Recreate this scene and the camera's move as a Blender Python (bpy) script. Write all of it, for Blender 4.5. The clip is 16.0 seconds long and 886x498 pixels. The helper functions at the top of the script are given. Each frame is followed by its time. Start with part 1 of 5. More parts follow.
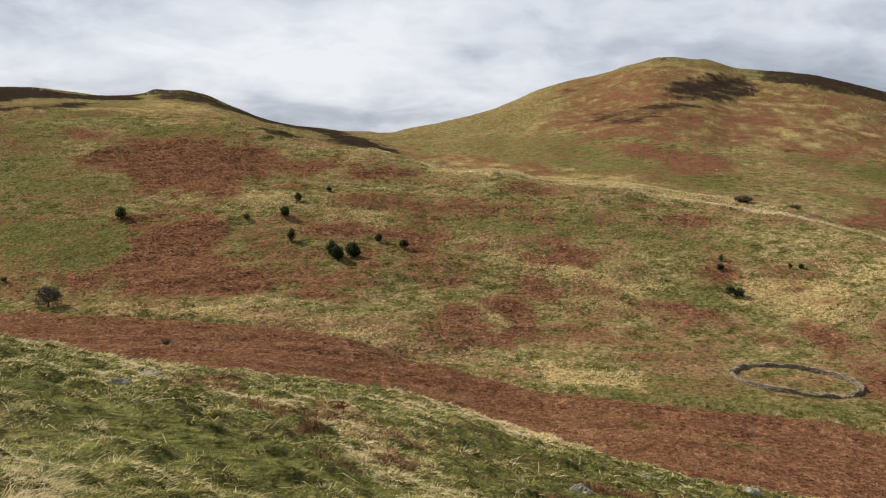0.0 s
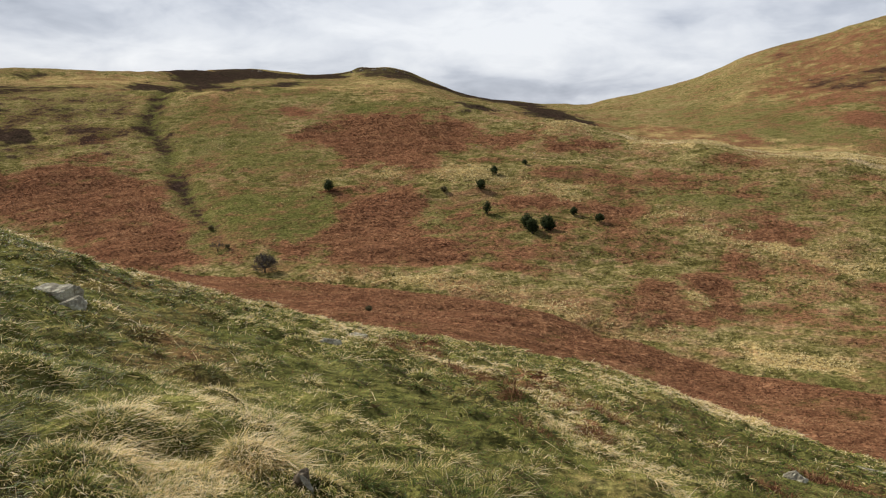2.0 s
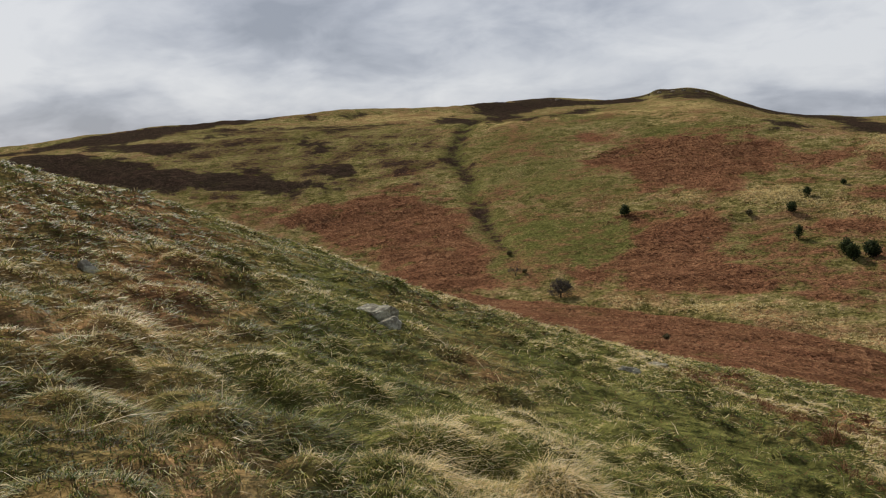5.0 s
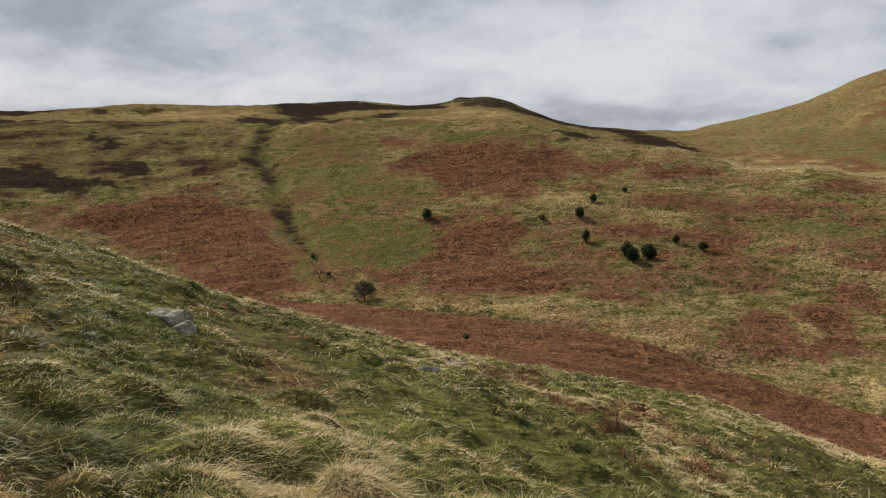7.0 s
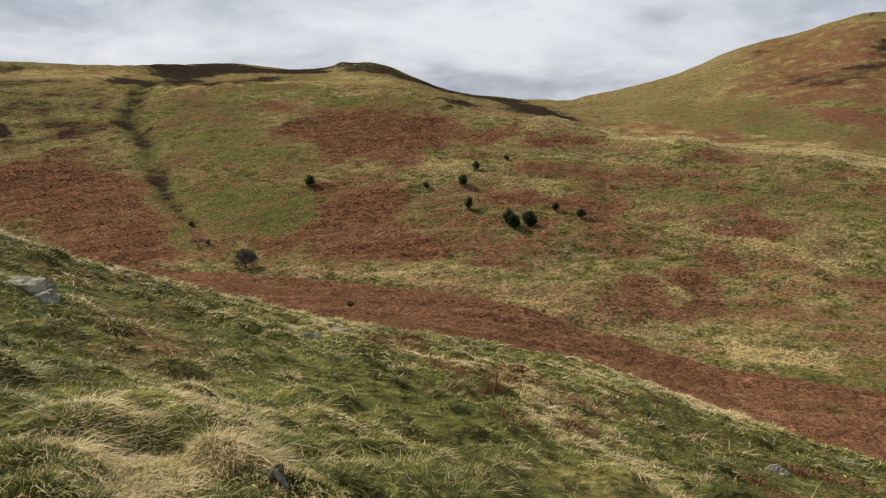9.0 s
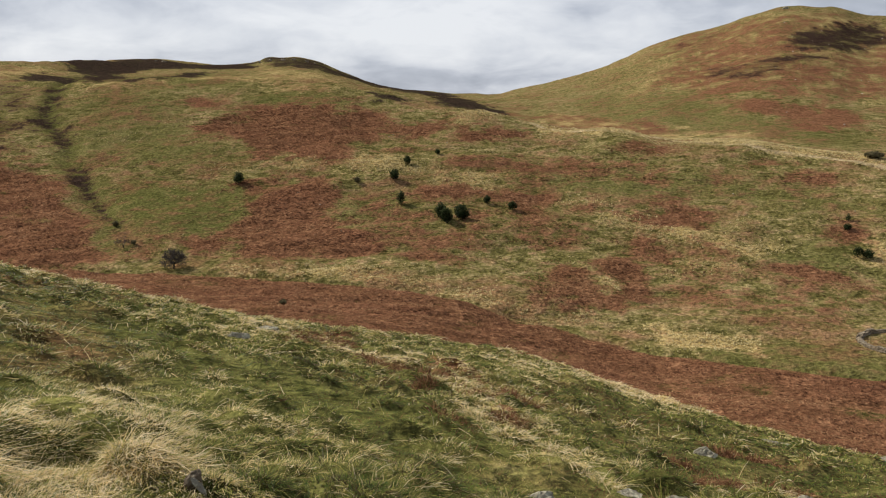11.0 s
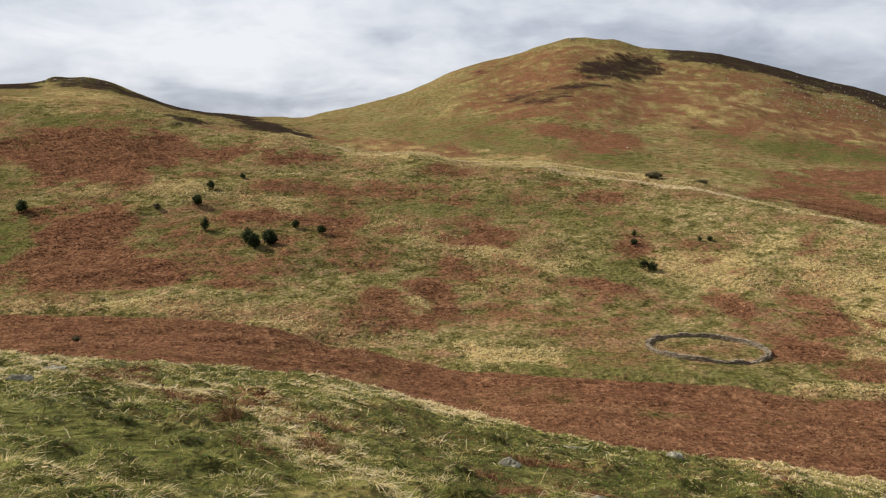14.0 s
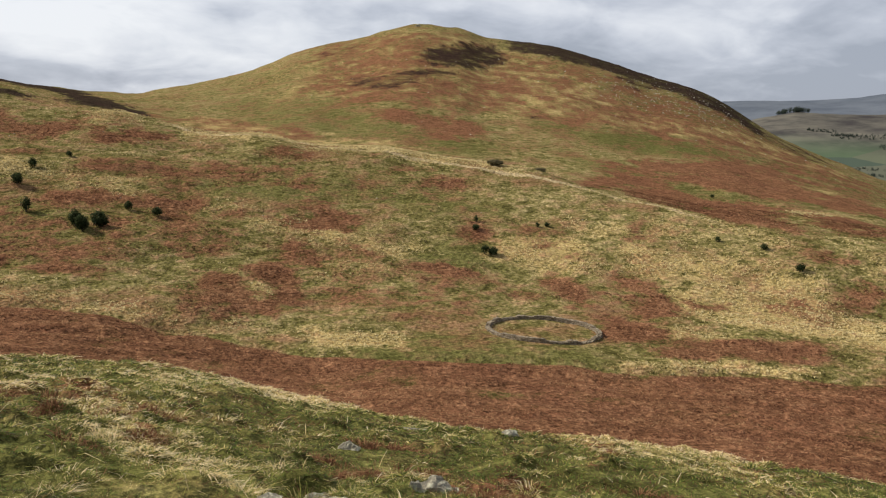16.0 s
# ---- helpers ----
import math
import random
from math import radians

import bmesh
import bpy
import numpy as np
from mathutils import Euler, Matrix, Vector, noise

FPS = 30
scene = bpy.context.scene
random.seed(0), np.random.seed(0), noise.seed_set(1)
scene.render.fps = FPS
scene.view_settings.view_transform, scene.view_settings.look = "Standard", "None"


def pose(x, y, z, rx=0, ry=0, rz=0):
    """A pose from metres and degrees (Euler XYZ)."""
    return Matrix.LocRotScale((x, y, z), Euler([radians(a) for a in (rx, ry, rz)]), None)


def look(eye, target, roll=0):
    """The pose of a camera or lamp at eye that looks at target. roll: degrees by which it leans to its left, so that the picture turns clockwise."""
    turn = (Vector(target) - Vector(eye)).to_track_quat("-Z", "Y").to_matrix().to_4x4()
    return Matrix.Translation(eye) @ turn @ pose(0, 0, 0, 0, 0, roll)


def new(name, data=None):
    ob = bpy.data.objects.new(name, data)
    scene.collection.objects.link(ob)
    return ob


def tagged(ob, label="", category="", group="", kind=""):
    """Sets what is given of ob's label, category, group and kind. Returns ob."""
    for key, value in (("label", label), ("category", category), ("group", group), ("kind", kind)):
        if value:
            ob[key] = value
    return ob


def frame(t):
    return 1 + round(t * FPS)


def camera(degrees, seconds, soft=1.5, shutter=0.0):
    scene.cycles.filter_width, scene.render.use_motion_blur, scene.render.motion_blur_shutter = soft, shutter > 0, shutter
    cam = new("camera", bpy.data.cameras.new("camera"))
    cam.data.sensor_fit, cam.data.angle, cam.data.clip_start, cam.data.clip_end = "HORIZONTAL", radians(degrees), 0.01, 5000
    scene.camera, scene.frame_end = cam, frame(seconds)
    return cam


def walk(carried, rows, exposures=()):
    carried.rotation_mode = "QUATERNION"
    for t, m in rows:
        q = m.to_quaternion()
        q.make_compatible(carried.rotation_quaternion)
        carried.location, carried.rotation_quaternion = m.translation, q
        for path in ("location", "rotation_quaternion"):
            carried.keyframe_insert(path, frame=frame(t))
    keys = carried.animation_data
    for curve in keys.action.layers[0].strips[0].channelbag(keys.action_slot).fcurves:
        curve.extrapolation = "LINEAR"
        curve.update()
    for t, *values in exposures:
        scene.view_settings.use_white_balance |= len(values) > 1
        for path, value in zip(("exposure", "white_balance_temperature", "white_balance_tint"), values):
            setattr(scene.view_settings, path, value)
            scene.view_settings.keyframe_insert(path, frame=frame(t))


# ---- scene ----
# ---- camera and walk ----
FOV = 55.575
ROWS = [
    (0, pose(0.043, -0.341, 1.685, 83.048, -1.226, -1.453)),
    (0.5, pose(0.009, -0.255, 1.618, 82.230, -0.849, 2.385)),
    (1, pose(-0.018, -0.258, 1.615, 81.225, -0.684, 5.531)),
    (1.5, pose(-0.053, -0.260, 1.603, 80.624, -0.793, 8.004)),
    (2, pose(-0.079, -0.273, 1.605, 81.065, -0.249, 11.707)),
    (2.5, pose(-0.109, -0.309, 1.631, 81.335, 0.477, 17.285)),
    (3, pose(-0.128, -0.325, 1.634, 82.704, 1.085, 21.564)),
    (3.5, pose(-0.132, -0.381, 1.668, 84.073, 1.921, 26.583)),
    (3.7, pose(-0.148, -0.393, 1.659, 84.053, 2.232, 29.336)),
    (4, pose(-0.147, -0.383, 1.656, 83.979, 2.485, 32.255)),
    (4.3, pose(-0.144, -0.359, 1.646, 83.803, 2.535, 33.414)),
    (4.7, pose(-0.139, -0.314, 1.629, 83.452, 2.385, 32.897)),
    (5.1, pose(-0.134, -0.267, 1.610, 83.019, 2.112, 30.879)),
    (5.5, pose(-0.131, -0.233, 1.597, 82.560, 1.851, 28.288)),
    (5.8, pose(-0.130, -0.223, 1.593, 82.233, 1.745, 26.524)),
    (6, pose(-0.117, -0.234, 1.596, 81.974, 1.685, 25.388)),
    (6.5, pose(-0.117, -0.211, 1.585, 82.268, 1.092, 22.334)),
    (7, pose(-0.120, -0.217, 1.589, 83.005, 0.478, 18.314)),
    (7.5, pose(-0.112, -0.177, 1.567, 81.653, 0.238, 13.727)),
    (8, pose(-0.093, -0.156, 1.560, 80.633, -0.314, 11.353)),
    (8.5, pose(-0.092, -0.139, 1.548, 80.611, -0.328, 10.764)),
    (8.7, pose(-0.097, -0.140, 1.545, 80.720, -0.414, 10.656)),
    (9.2, pose(-0.094, -0.118, 1.533, 80.787, -0.390, 10.324)),
    (9.75, pose(-0.079, -0.063, 1.512, 80.768, -0.201, 9.468)),
    (10.3, pose(-0.062, -0.009, 1.492, 80.659, 0.018, 8.141)),
    (10.8, pose(-0.051, 0.013, 1.486, 80.487, 0.119, 6.561)),
    (11, pose(-0.050, -0.013, 1.506, 80.422, 0.101, 5.802)),
    (11.5, pose(-0.030, 0.008, 1.496, 80.129, 0.146, 3.506)),
    (12, pose(-0.015, 0.005, 1.495, 80.105, 0.125, 1.822)),
    (12.5, pose(0.000, 0.000, 1.500, 80.652, -0.055, 0.009)),
    (13, pose(0.016, 0.004, 1.504, 81.412, -0.056, -2.468)),
    (13.5, pose(0.032, 0.012, 1.500, 81.826, -0.041, -4.570)),
    (14, pose(0.056, -0.016, 1.507, 81.991, -0.051, -7.166)),
    (14.5, pose(0.074, -0.009, 1.502, 81.364, -0.570, -10.273)),
    (15, pose(0.095, -0.006, 1.497, 81.069, -1.670, -13.448)),
    (15.5, pose(0.100, -0.004, 1.500, 81.231, -2.216, -15.449)),
    (16, pose(0.123, -0.011, 1.495, 81.114, -1.887, -17.563)),
]
cam = camera(FOV, 16.0, soft=1.2)
EXPOSURES = [(0.0, 0.05), (1.0, 0.13), (2.0, 0.08), (3.0, -0.06), (3.7, -0.2), (5.8, -0.28), (7.0, -0.25), (8.0, -0.15), (11.0, -0.02), (13.0, 0.05), (14.0, 0.06), (16.0, 0.07)]
walk(cam, ROWS, EXPOSURES)

# ---- sky, clouds and sun ----
SUN_BEARING, SUN_HEIGHT = -60.0, 37.0      # degrees; clockwise from +y, above the horizon


def nodes_of(tree):
    tree.nodes.clear()

    def add(kind, **values):
        node = tree.nodes.new(kind)
        for key, value in values.items():
            if key.startswith("i_"):
                node.inputs[key[2:]].default_value = value
            else:
                setattr(node, key, value)
        return node
    return add, tree.links.new


def math_node(add, link, op, a, b=None, clamp=False):
    node = add("ShaderNodeMath", operation=op, use_clamp=clamp)
    for i, v in enumerate((a, b)):
        if v is None:
            continue
        if isinstance(v, (int, float)):
            node.inputs[i].default_value = v
        else:
            link(v, node.inputs[i])
    return node.outputs[0]


def mix_node(add, link, fac, a, b, mode="MIX"):
    node = add("ShaderNodeMix", data_type="RGBA", blend_type=mode)
    for i, v in ((0, fac), (6, a), (7, b)):
        if isinstance(v, (int, float, tuple)):
            node.inputs[i].default_value = v if not isinstance(v, tuple) else (*v[:3], 1)
        else:
            link(v, node.inputs[i])
    return node.outputs[2]


def ramp_node(add, link, fac, stops, smooth=False):
    node = add("ShaderNodeValToRGB")
    el = node.color_ramp.elements
    while len(el) < len(stops):
        el.new(0.5)
    for e, (p, c) in zip(el, stops):
        e.position, e.color = p, ((*c, 1) if isinstance(c, tuple) else (c, c, c, 1))
    if smooth:
        node.color_ramp.interpolation = "EASE"
    link(fac, node.inputs[0])
    return node.outputs[0]


def step_node(add, link, v, lo, hi):
    node = add("ShaderNodeMapRange", interpolation_type="SMOOTHSTEP", clamp=True)
    node.inputs[1].default_value, node.inputs[2].default_value = lo, hi
    link(v, node.inputs[0])
    return node.outputs[0]


def make_sky():
    world = bpy.data.worlds.new("overcast_sky")
    world.use_nodes = True
    scene.world = world
    add, link = nodes_of(world.node_tree)
    m = lambda *a, **k: math_node(add, link, *a, **k)
    sky = add("ShaderNodeTexSky", sky_type="NISHITA", sun_disc=False, sun_elevation=radians(SUN_HEIGHT), sun_rotation=radians(SUN_BEARING))
    blue = mix_node(add, link, 1.0, sky.outputs[0], (0.1, 0.1, 0.1), "MULTIPLY")
    way = add("ShaderNodeTexCoord").outputs["Generated"]
    sep = add("ShaderNodeSeparateXYZ")
    link(way, sep.inputs[0])
    depth = m("ADD", m("MAXIMUM", sep.outputs[2], 0.0), 0.32)
    flat = add("ShaderNodeCombineXYZ")
    link(m("DIVIDE", sep.outputs[0], depth), flat.inputs[0])
    link(m("DIVIDE", sep.outputs[1], depth), flat.inputs[1])
    big = add("ShaderNodeTexNoise", i_Scale=1.15, i_Detail=4.0, i_Roughness=0.45, i_Distortion=0.6)
    small = add("ShaderNodeTexNoise", i_Scale=3.6, i_Detail=5.0, i_Roughness=0.55, i_Distortion=0.4)
    billow = add("ShaderNodeTexNoise", i_Scale=8.5, i_Detail=4.0, i_Roughness=0.5, i_Distortion=0.8)
    for n, off in ((big, (3.1, 1.7, 0)), (small, (0.4, 8.2, 0)), (billow, (5.2, 0.6, 0))):
        mp = add("ShaderNodeMapping")
        mp.inputs[1].default_value = off
        link(flat.outputs[0], mp.inputs[0])
        link(mp.outputs[0], n.inputs["Vector"])
    tone = m("ADD", m("MULTIPLY", big.outputs[0], 0.85), m("SUBTRACT", m("ADD", m("MULTIPLY", small.outputs[0], 0.50), m("MULTIPLY", billow.outputs[0], 0.12)), 0.235))
    # thin bright cloud over the saddle, a dark base above and below it
    saddle = m("SUBTRACT", 1.0, m("MULTIPLY", m("POWER", m("SUBTRACT", sep.outputs[2], 0.075), 2.0), 900.0), clamp=True)
    saddle = m("MULTIPLY", saddle, m("SUBTRACT", 1.0, m("MULTIPLY", m("POWER", sep.outputs[0], 2.0), 9.0), clamp=True))
    tone = m("ADD", tone, m("MULTIPLY", saddle, 0.055))
    low = m("SUBTRACT", 1.0, m("MULTIPLY", m("ABSOLUTE", m("SUBTRACT", sep.outputs[2], 0.03)), 28.0), clamp=True)
    tone = m("SUBTRACT", tone, m("MULTIPLY", low, 0.07))
    east = m("MULTIPLY", m("MULTIPLY", m("SUBTRACT", sep.outputs[0], 0.38), 3.0, clamp=True), m("SUBTRACT", 1.0, m("MULTIPLY", sep.outputs[2], 5.0), clamp=True))
    tone = m("SUBTRACT", tone, m("MULTIPLY", east, 0.10))        # heavier cloud low down the valley
    cloud = ramp_node(add, link, tone, [(0.30, (0.36, 0.395, 0.47)), (0.42, (0.51, 0.545, 0.625)), (0.52, (0.675, 0.705, 0.77)), (0.66, (0.84, 0.86, 0.90))])
    # grey darkening added overhead, out of view, to cut the sky's fill light
    dim_above = step_node(add, link, sep.outputs[2], 0.25, 0.75)
    cloud = mix_node(add, link, dim_above, cloud, mix_node(add, link, 1.0, cloud, (0.42, 0.44, 0.48), "MULTIPLY"))
    colour = mix_node(add, link, 0.93, blue, cloud)
    out = add("ShaderNodeBackground", i_Strength=1.0)
    link(colour, out.inputs[0])
    link(out.outputs[0], add("ShaderNodeOutputWorld").inputs[0])


make_sky()
sun = new("sun", bpy.data.lights.new("sun", "SUN"))
sun.data.energy, sun.data.angle, sun.data.color = 5.0, radians(0.8), (1.0, 0.93, 0.82)
_b, _h = radians(SUN_BEARING), radians(SUN_HEIGHT)
sun.matrix_world = look((math.sin(_b) * math.cos(_h) * 100, math.cos(_b) * math.cos(_h) * 100, math.sin(_h) * 100), (0, 0, 0))

# ---- materials ----


def material(name, rough=0.9, spec=0.2):
    mat = bpy.data.materials.new(name)
    mat.use_nodes = True
    add, link = nodes_of(mat.node_tree)
    bsdf = add("ShaderNodeBsdfPrincipled", i_Roughness=rough)
    bsdf.inputs["Specular IOR Level"].default_value = spec
    link(bsdf.outputs[0], add("ShaderNodeOutputMaterial").inputs[0])
    return mat, add, link, bsdf


def noise_at(add, link, vector, size, detail=3.0, rough=0.55, stretch=None):
    n = add("ShaderNodeTexNoise", i_Scale=1.0 / size, i_Detail=detail, i_Roughness=rough)
    if stretch:
        mp = add("ShaderNodeMapping")
        mp.inputs[3].default_value = stretch
        link(vector, mp.inputs[0])
        vector = mp.outputs[0]
    link(vector, n.inputs["Vector"])
    return n.outputs[0]


def moorland():
    """Rough hill grass, dead bracken, heather and pale bent grass, by the cover attribute."""
    mat, add, link, bsdf = material("moorland", 1.0, 0.0)
    m = lambda *a, **k: math_node(add, link, *a, **k)
    place = add("ShaderNodeTexCoord").outputs["Object"]
    cover = add("ShaderNodeAttribute", attribute_name="cover")
    split = add("ShaderNodeSeparateColor")
    link(cover.outputs["Color"], split.inputs[0])
    bracken, heather, straw, lush = *split.outputs[:3], cover.outputs["Alpha"]
    wide, broad = noise_at(add, link, place, 70, 4), noise_at(add, link, place, 16, 4, 0.6)
    mid, fine = noise_at(add, link, place, 3.0, 4, 0.65), noise_at(add, link, place, 0.7, 3, 0.7)
    grain = noise_at(add, link, place, 0.12, 3, 0.7)
    streak = noise_at(add, link, place, 1.0, 4, 0.65, (0.28, 0.28, 1.2))       # sheep tracks and terraces along the contours
    rough = m("ADD", m("ADD", m("MULTIPLY", m("SUBTRACT", mid, 0.5), 0.9), m("MULTIPLY", m("SUBTRACT", fine, 0.5), 1.2)), m("MULTIPLY", m("SUBTRACT", streak, 0.5), 1.1))
    coarse = m("ADD", m("MULTIPLY", rough, 1.0), m("MULTIPLY", m("SUBTRACT", broad, 0.5), 1.6))
    ragged = lambda w, k, lo, hi: step_node(add, link, m("ADD", w, m("MULTIPLY", rough, k)), lo, hi)
    # hill grass: green to olive to dry
    dry = m("ADD", m("ADD", m("MULTIPLY", m("ADD", broad, wide), 0.36), 0.14), m("ADD", m("MULTIPLY", rough, 0.75), m("MULTIPLY", m("SUBTRACT", streak, 0.5), 0.5)))
    colour = ramp_node(add, link, dry, [(0.18, (0.064, 0.056, 0.018)), (0.40, (0.141, 0.124, 0.041)), (0.58, (0.252, 0.208, 0.088)), (0.82, (0.52, 0.40, 0.21))])
    colour = mix_node(add, link, m("MULTIPLY", ragged(lush, 0.8, 0.15, 0.95), 0.85), colour,
                      ramp_node(add, link, fine, [(0.28, (0.050, 0.058, 0.016)), (0.72, (0.158, 0.154, 0.047))]))
    colour = mix_node(add, link, m("MULTIPLY", ragged(straw, 0.9, 0.26, 0.82), 0.85), colour,
                      ramp_node(add, link, m("ADD", m("MULTIPLY", fine, 0.6), m("MULTIPLY", mid, 0.4)), [(0.32, (0.19, 0.152, 0.056)), (0.5, (0.41, 0.303, 0.125)), (0.68, (0.65, 0.505, 0.26))]))
    # stray bracken in the open grass
    stray = step_node(add, link, m("ADD", m("ADD", m("MULTIPLY", broad, 0.5), m("MULTIPLY", streak, 0.3)), m("MULTIPLY", mid, 0.3)), 0.50, 0.66)
    fern = ramp_node(add, link, m("ADD", m("MULTIPLY", fine, 0.5), m("MULTIPLY", mid, 0.5)), [(0.28, (0.072, 0.030, 0.017)), (0.5, (0.170, 0.075, 0.042)), (0.72, (0.345, 0.180, 0.095))])
    colour = mix_node(add, link, m("MULTIPLY", stray, 0.72), colour, fern)
    colour = mix_node(add, link, m("MULTIPLY", step_node(add, link, m("ADD", bracken, m("ADD", m("MULTIPLY", rough, 0.8), m("MULTIPLY", m("SUBTRACT", broad, 0.5), 1.0))), 0.28, 0.74), 0.9), colour, fern)
    heath = ramp_node(add, link, m("ADD", m("MULTIPLY", fine, 0.5), m("MULTIPLY", mid, 0.5)), [(0.3, (0.012, 0.009, 0.008)), (0.52, (0.030, 0.020, 0.017)), (0.72, (0.088, 0.060, 0.042))])
    colour = mix_node(add, link, m("MULTIPLY", step_node(add, link, m("ADD", heather, m("MULTIPLY", coarse, 0.95)), 0.34, 0.72), 0.94), colour, heath)
    worn = add("ShaderNodeAttribute", attribute_name="worn").outputs["Fac"]
    colour = mix_node(add, link, ragged(worn, 0.3, 0.2, 0.6), colour, ramp_node(add, link, fine, [(0.3, (0.30, 0.225, 0.12)), (0.7, (0.56, 0.44, 0.26))]))
    hair = noise_at(add, link, place, 0.022, 3, 0.7, (1, 0.35, 1))
    tufty = noise_at(add, link, place, 0.55, 3, 0.6, (0.8, 0.8, 1.6))
    # shadow flecks between tufts darkened into the colour; the bump uses tufty too
    colour = mix_node(add, link, 0.52, colour, ramp_node(add, link, tufty, [(0.34, 0.14), (0.62, 0.82)]), "OVERLAY")
    colour = mix_node(add, link, 0.6, colour, ramp_node(add, link, grain, [(0.25, 0.2), (0.75, 0.8)]), "OVERLAY")
    colour = mix_node(add, link, 0.7, colour, ramp_node(add, link, hair, [(0.3, 0.2), (0.7, 0.8)]), "OVERLAY")
    link(colour, bsdf.inputs["Base Color"])
    bump = add("ShaderNodeBump", i_Strength=1.0, i_Distance=0.6)
    link(m("ADD", m("ADD", m("MULTIPLY", mid, 0.9), m("MULTIPLY", streak, 0.8)), m("ADD", m("ADD", m("MULTIPLY", fine, 0.45), m("MULTIPLY", tufty, 0.5)), m("MULTIPLY", grain, 0.1))), bump.inputs["Height"])
    link(bump.outputs[0], bsdf.inputs["Normal"])
    return mat


def blades(name, stops, rough=0.75, attribute="dry", spread=0.28, gloss=0.05):
    """Blades, fronds or leaves; colour by dryness (on tree crowns, painted top light) and from piece to piece."""
    mat, add, link, bsdf = material(name, rough, gloss)
    m = lambda *a, **k: math_node(add, link, *a, **k)
    rnd = add("ShaderNodeNewGeometry").outputs["Random Per Island"]
    dry = m("ADD", add("ShaderNodeAttribute", attribute_name=attribute).outputs["Fac"], m("MULTIPLY", m("SUBTRACT", rnd, 0.5), spread))
    colour = ramp_node(add, link, dry, stops)
    place = add("ShaderNodeTexCoord").outputs["Object"]
    colour = mix_node(add, link, 0.35, colour, ramp_node(add, link, noise_at(add, link, place, 0.05, 2), [(0.3, 0.3), (0.7, 0.75)]), "OVERLAY")
    link(colour, bsdf.inputs["Base Color"])
    thin, both = add("ShaderNodeBsdfTranslucent"), add("ShaderNodeMixShader")
    link(colour, thin.inputs[0])
    both.inputs[0].default_value = 0.38
    link(bsdf.outputs[0], both.inputs[1])
    link(thin.outputs[0], both.inputs[2])
    link(both.outputs[0], mat.node_tree.nodes["Material Output"].inputs[0])
    return mat


def stone_material(name, dark, pale, vary=0.2, crust=(0.62, 0.61, 0.53)):
    mat, add, link, bsdf = material(name, 0.88, 0.3)
    m = lambda *a, **k: math_node(add, link, *a, **k)
    place = add("ShaderNodeTexCoord").outputs["Object"]
    info = add("ShaderNodeNewGeometry").outputs["Random Per Island"]
    big, fine = noise_at(add, link, place, 0.35, 4, 0.6), noise_at(add, link, place, 0.04, 4, 0.7)
    colour = ramp_node(add, link, m("ADD", m("MULTIPLY", big, 0.6), m("MULTIPLY", fine, 0.4)), [(0.32, dark), (0.62, pale)])
    lichen = step_node(add, link, noise_at(add, link, place, 0.11, 4, 0.7), 0.47, 0.59)
    colour = mix_node(add, link, m("MULTIPLY", lichen, 0.75), colour, crust)
    moss = step_node(add, link, noise_at(add, link, place, 0.22, 3, 0.6), 0.60, 0.72)
    colour = mix_node(add, link, m("MULTIPLY", moss, 0.5), colour, (0.09, 0.095, 0.03))
    colour = mix_node(add, link, vary, colour, ramp_node(add, link, info, [(0, 0.22), (1, 0.72)]), "OVERLAY")
    link(colour, bsdf.inputs["Base Color"])
    bump = add("ShaderNodeBump", i_Strength=1.0, i_Distance=0.06)
    link(m("ADD", big, m("MULTIPLY", fine, 0.5)), bump.inputs["Height"])
    link(bump.outputs[0], bsdf.inputs["Normal"])
    return mat


def bark_material(name, dark, pale):
    mat, add, link, bsdf = material(name, 0.9, 0.15)
    place = add("ShaderNodeTexCoord").outputs["Object"]
    colour = ramp_node(add, link, noise_at(add, link, place, 0.12, 4, 0.6, (1, 1, 0.25)), [(0.3, dark), (0.7, pale)])
    link(colour, bsdf.inputs["Base Color"])
    return mat


def distance_material():
    """Far moor and enclosed fields; haze is put into the colour of the farthest moor."""
    mat, add, link, bsdf = material("distant_country", 1.0, 0.0)
    place = add("ShaderNodeTexCoord").outputs["Object"]
    cells = add("ShaderNodeTexVoronoi", i_Scale=1 / 190.0)
    link(place, cells.inputs["Vector"])
    tint = add("ShaderNodeSeparateColor")
    link(cells.outputs["Color"], tint.inputs[0])
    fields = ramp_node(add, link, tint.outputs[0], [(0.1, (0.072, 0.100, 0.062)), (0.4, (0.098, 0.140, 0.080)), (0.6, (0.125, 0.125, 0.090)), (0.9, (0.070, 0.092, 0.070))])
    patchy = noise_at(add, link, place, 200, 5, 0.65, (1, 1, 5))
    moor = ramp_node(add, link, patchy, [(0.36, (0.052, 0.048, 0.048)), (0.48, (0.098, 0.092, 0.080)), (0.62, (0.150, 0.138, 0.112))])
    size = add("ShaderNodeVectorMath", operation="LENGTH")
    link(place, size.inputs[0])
    # haze painted on the farthest ridge: a bluer, paler moor
    hazed = ramp_node(add, link, patchy, [(0.36, (0.092, 0.107, 0.132)), (0.62, (0.130, 0.147, 0.174))])
    moor = mix_node(add, link, step_node(add, link, size.outputs["Value"], 3150, 3500), moor, hazed)
    high = add("ShaderNodeSeparateXYZ")
    link(place, high.inputs[0])
    colour = mix_node(add, link, step_node(add, link, high.outputs[2], -75, 0), fields, moor)
    link(colour, bsdf.inputs["Base Color"])
    return mat


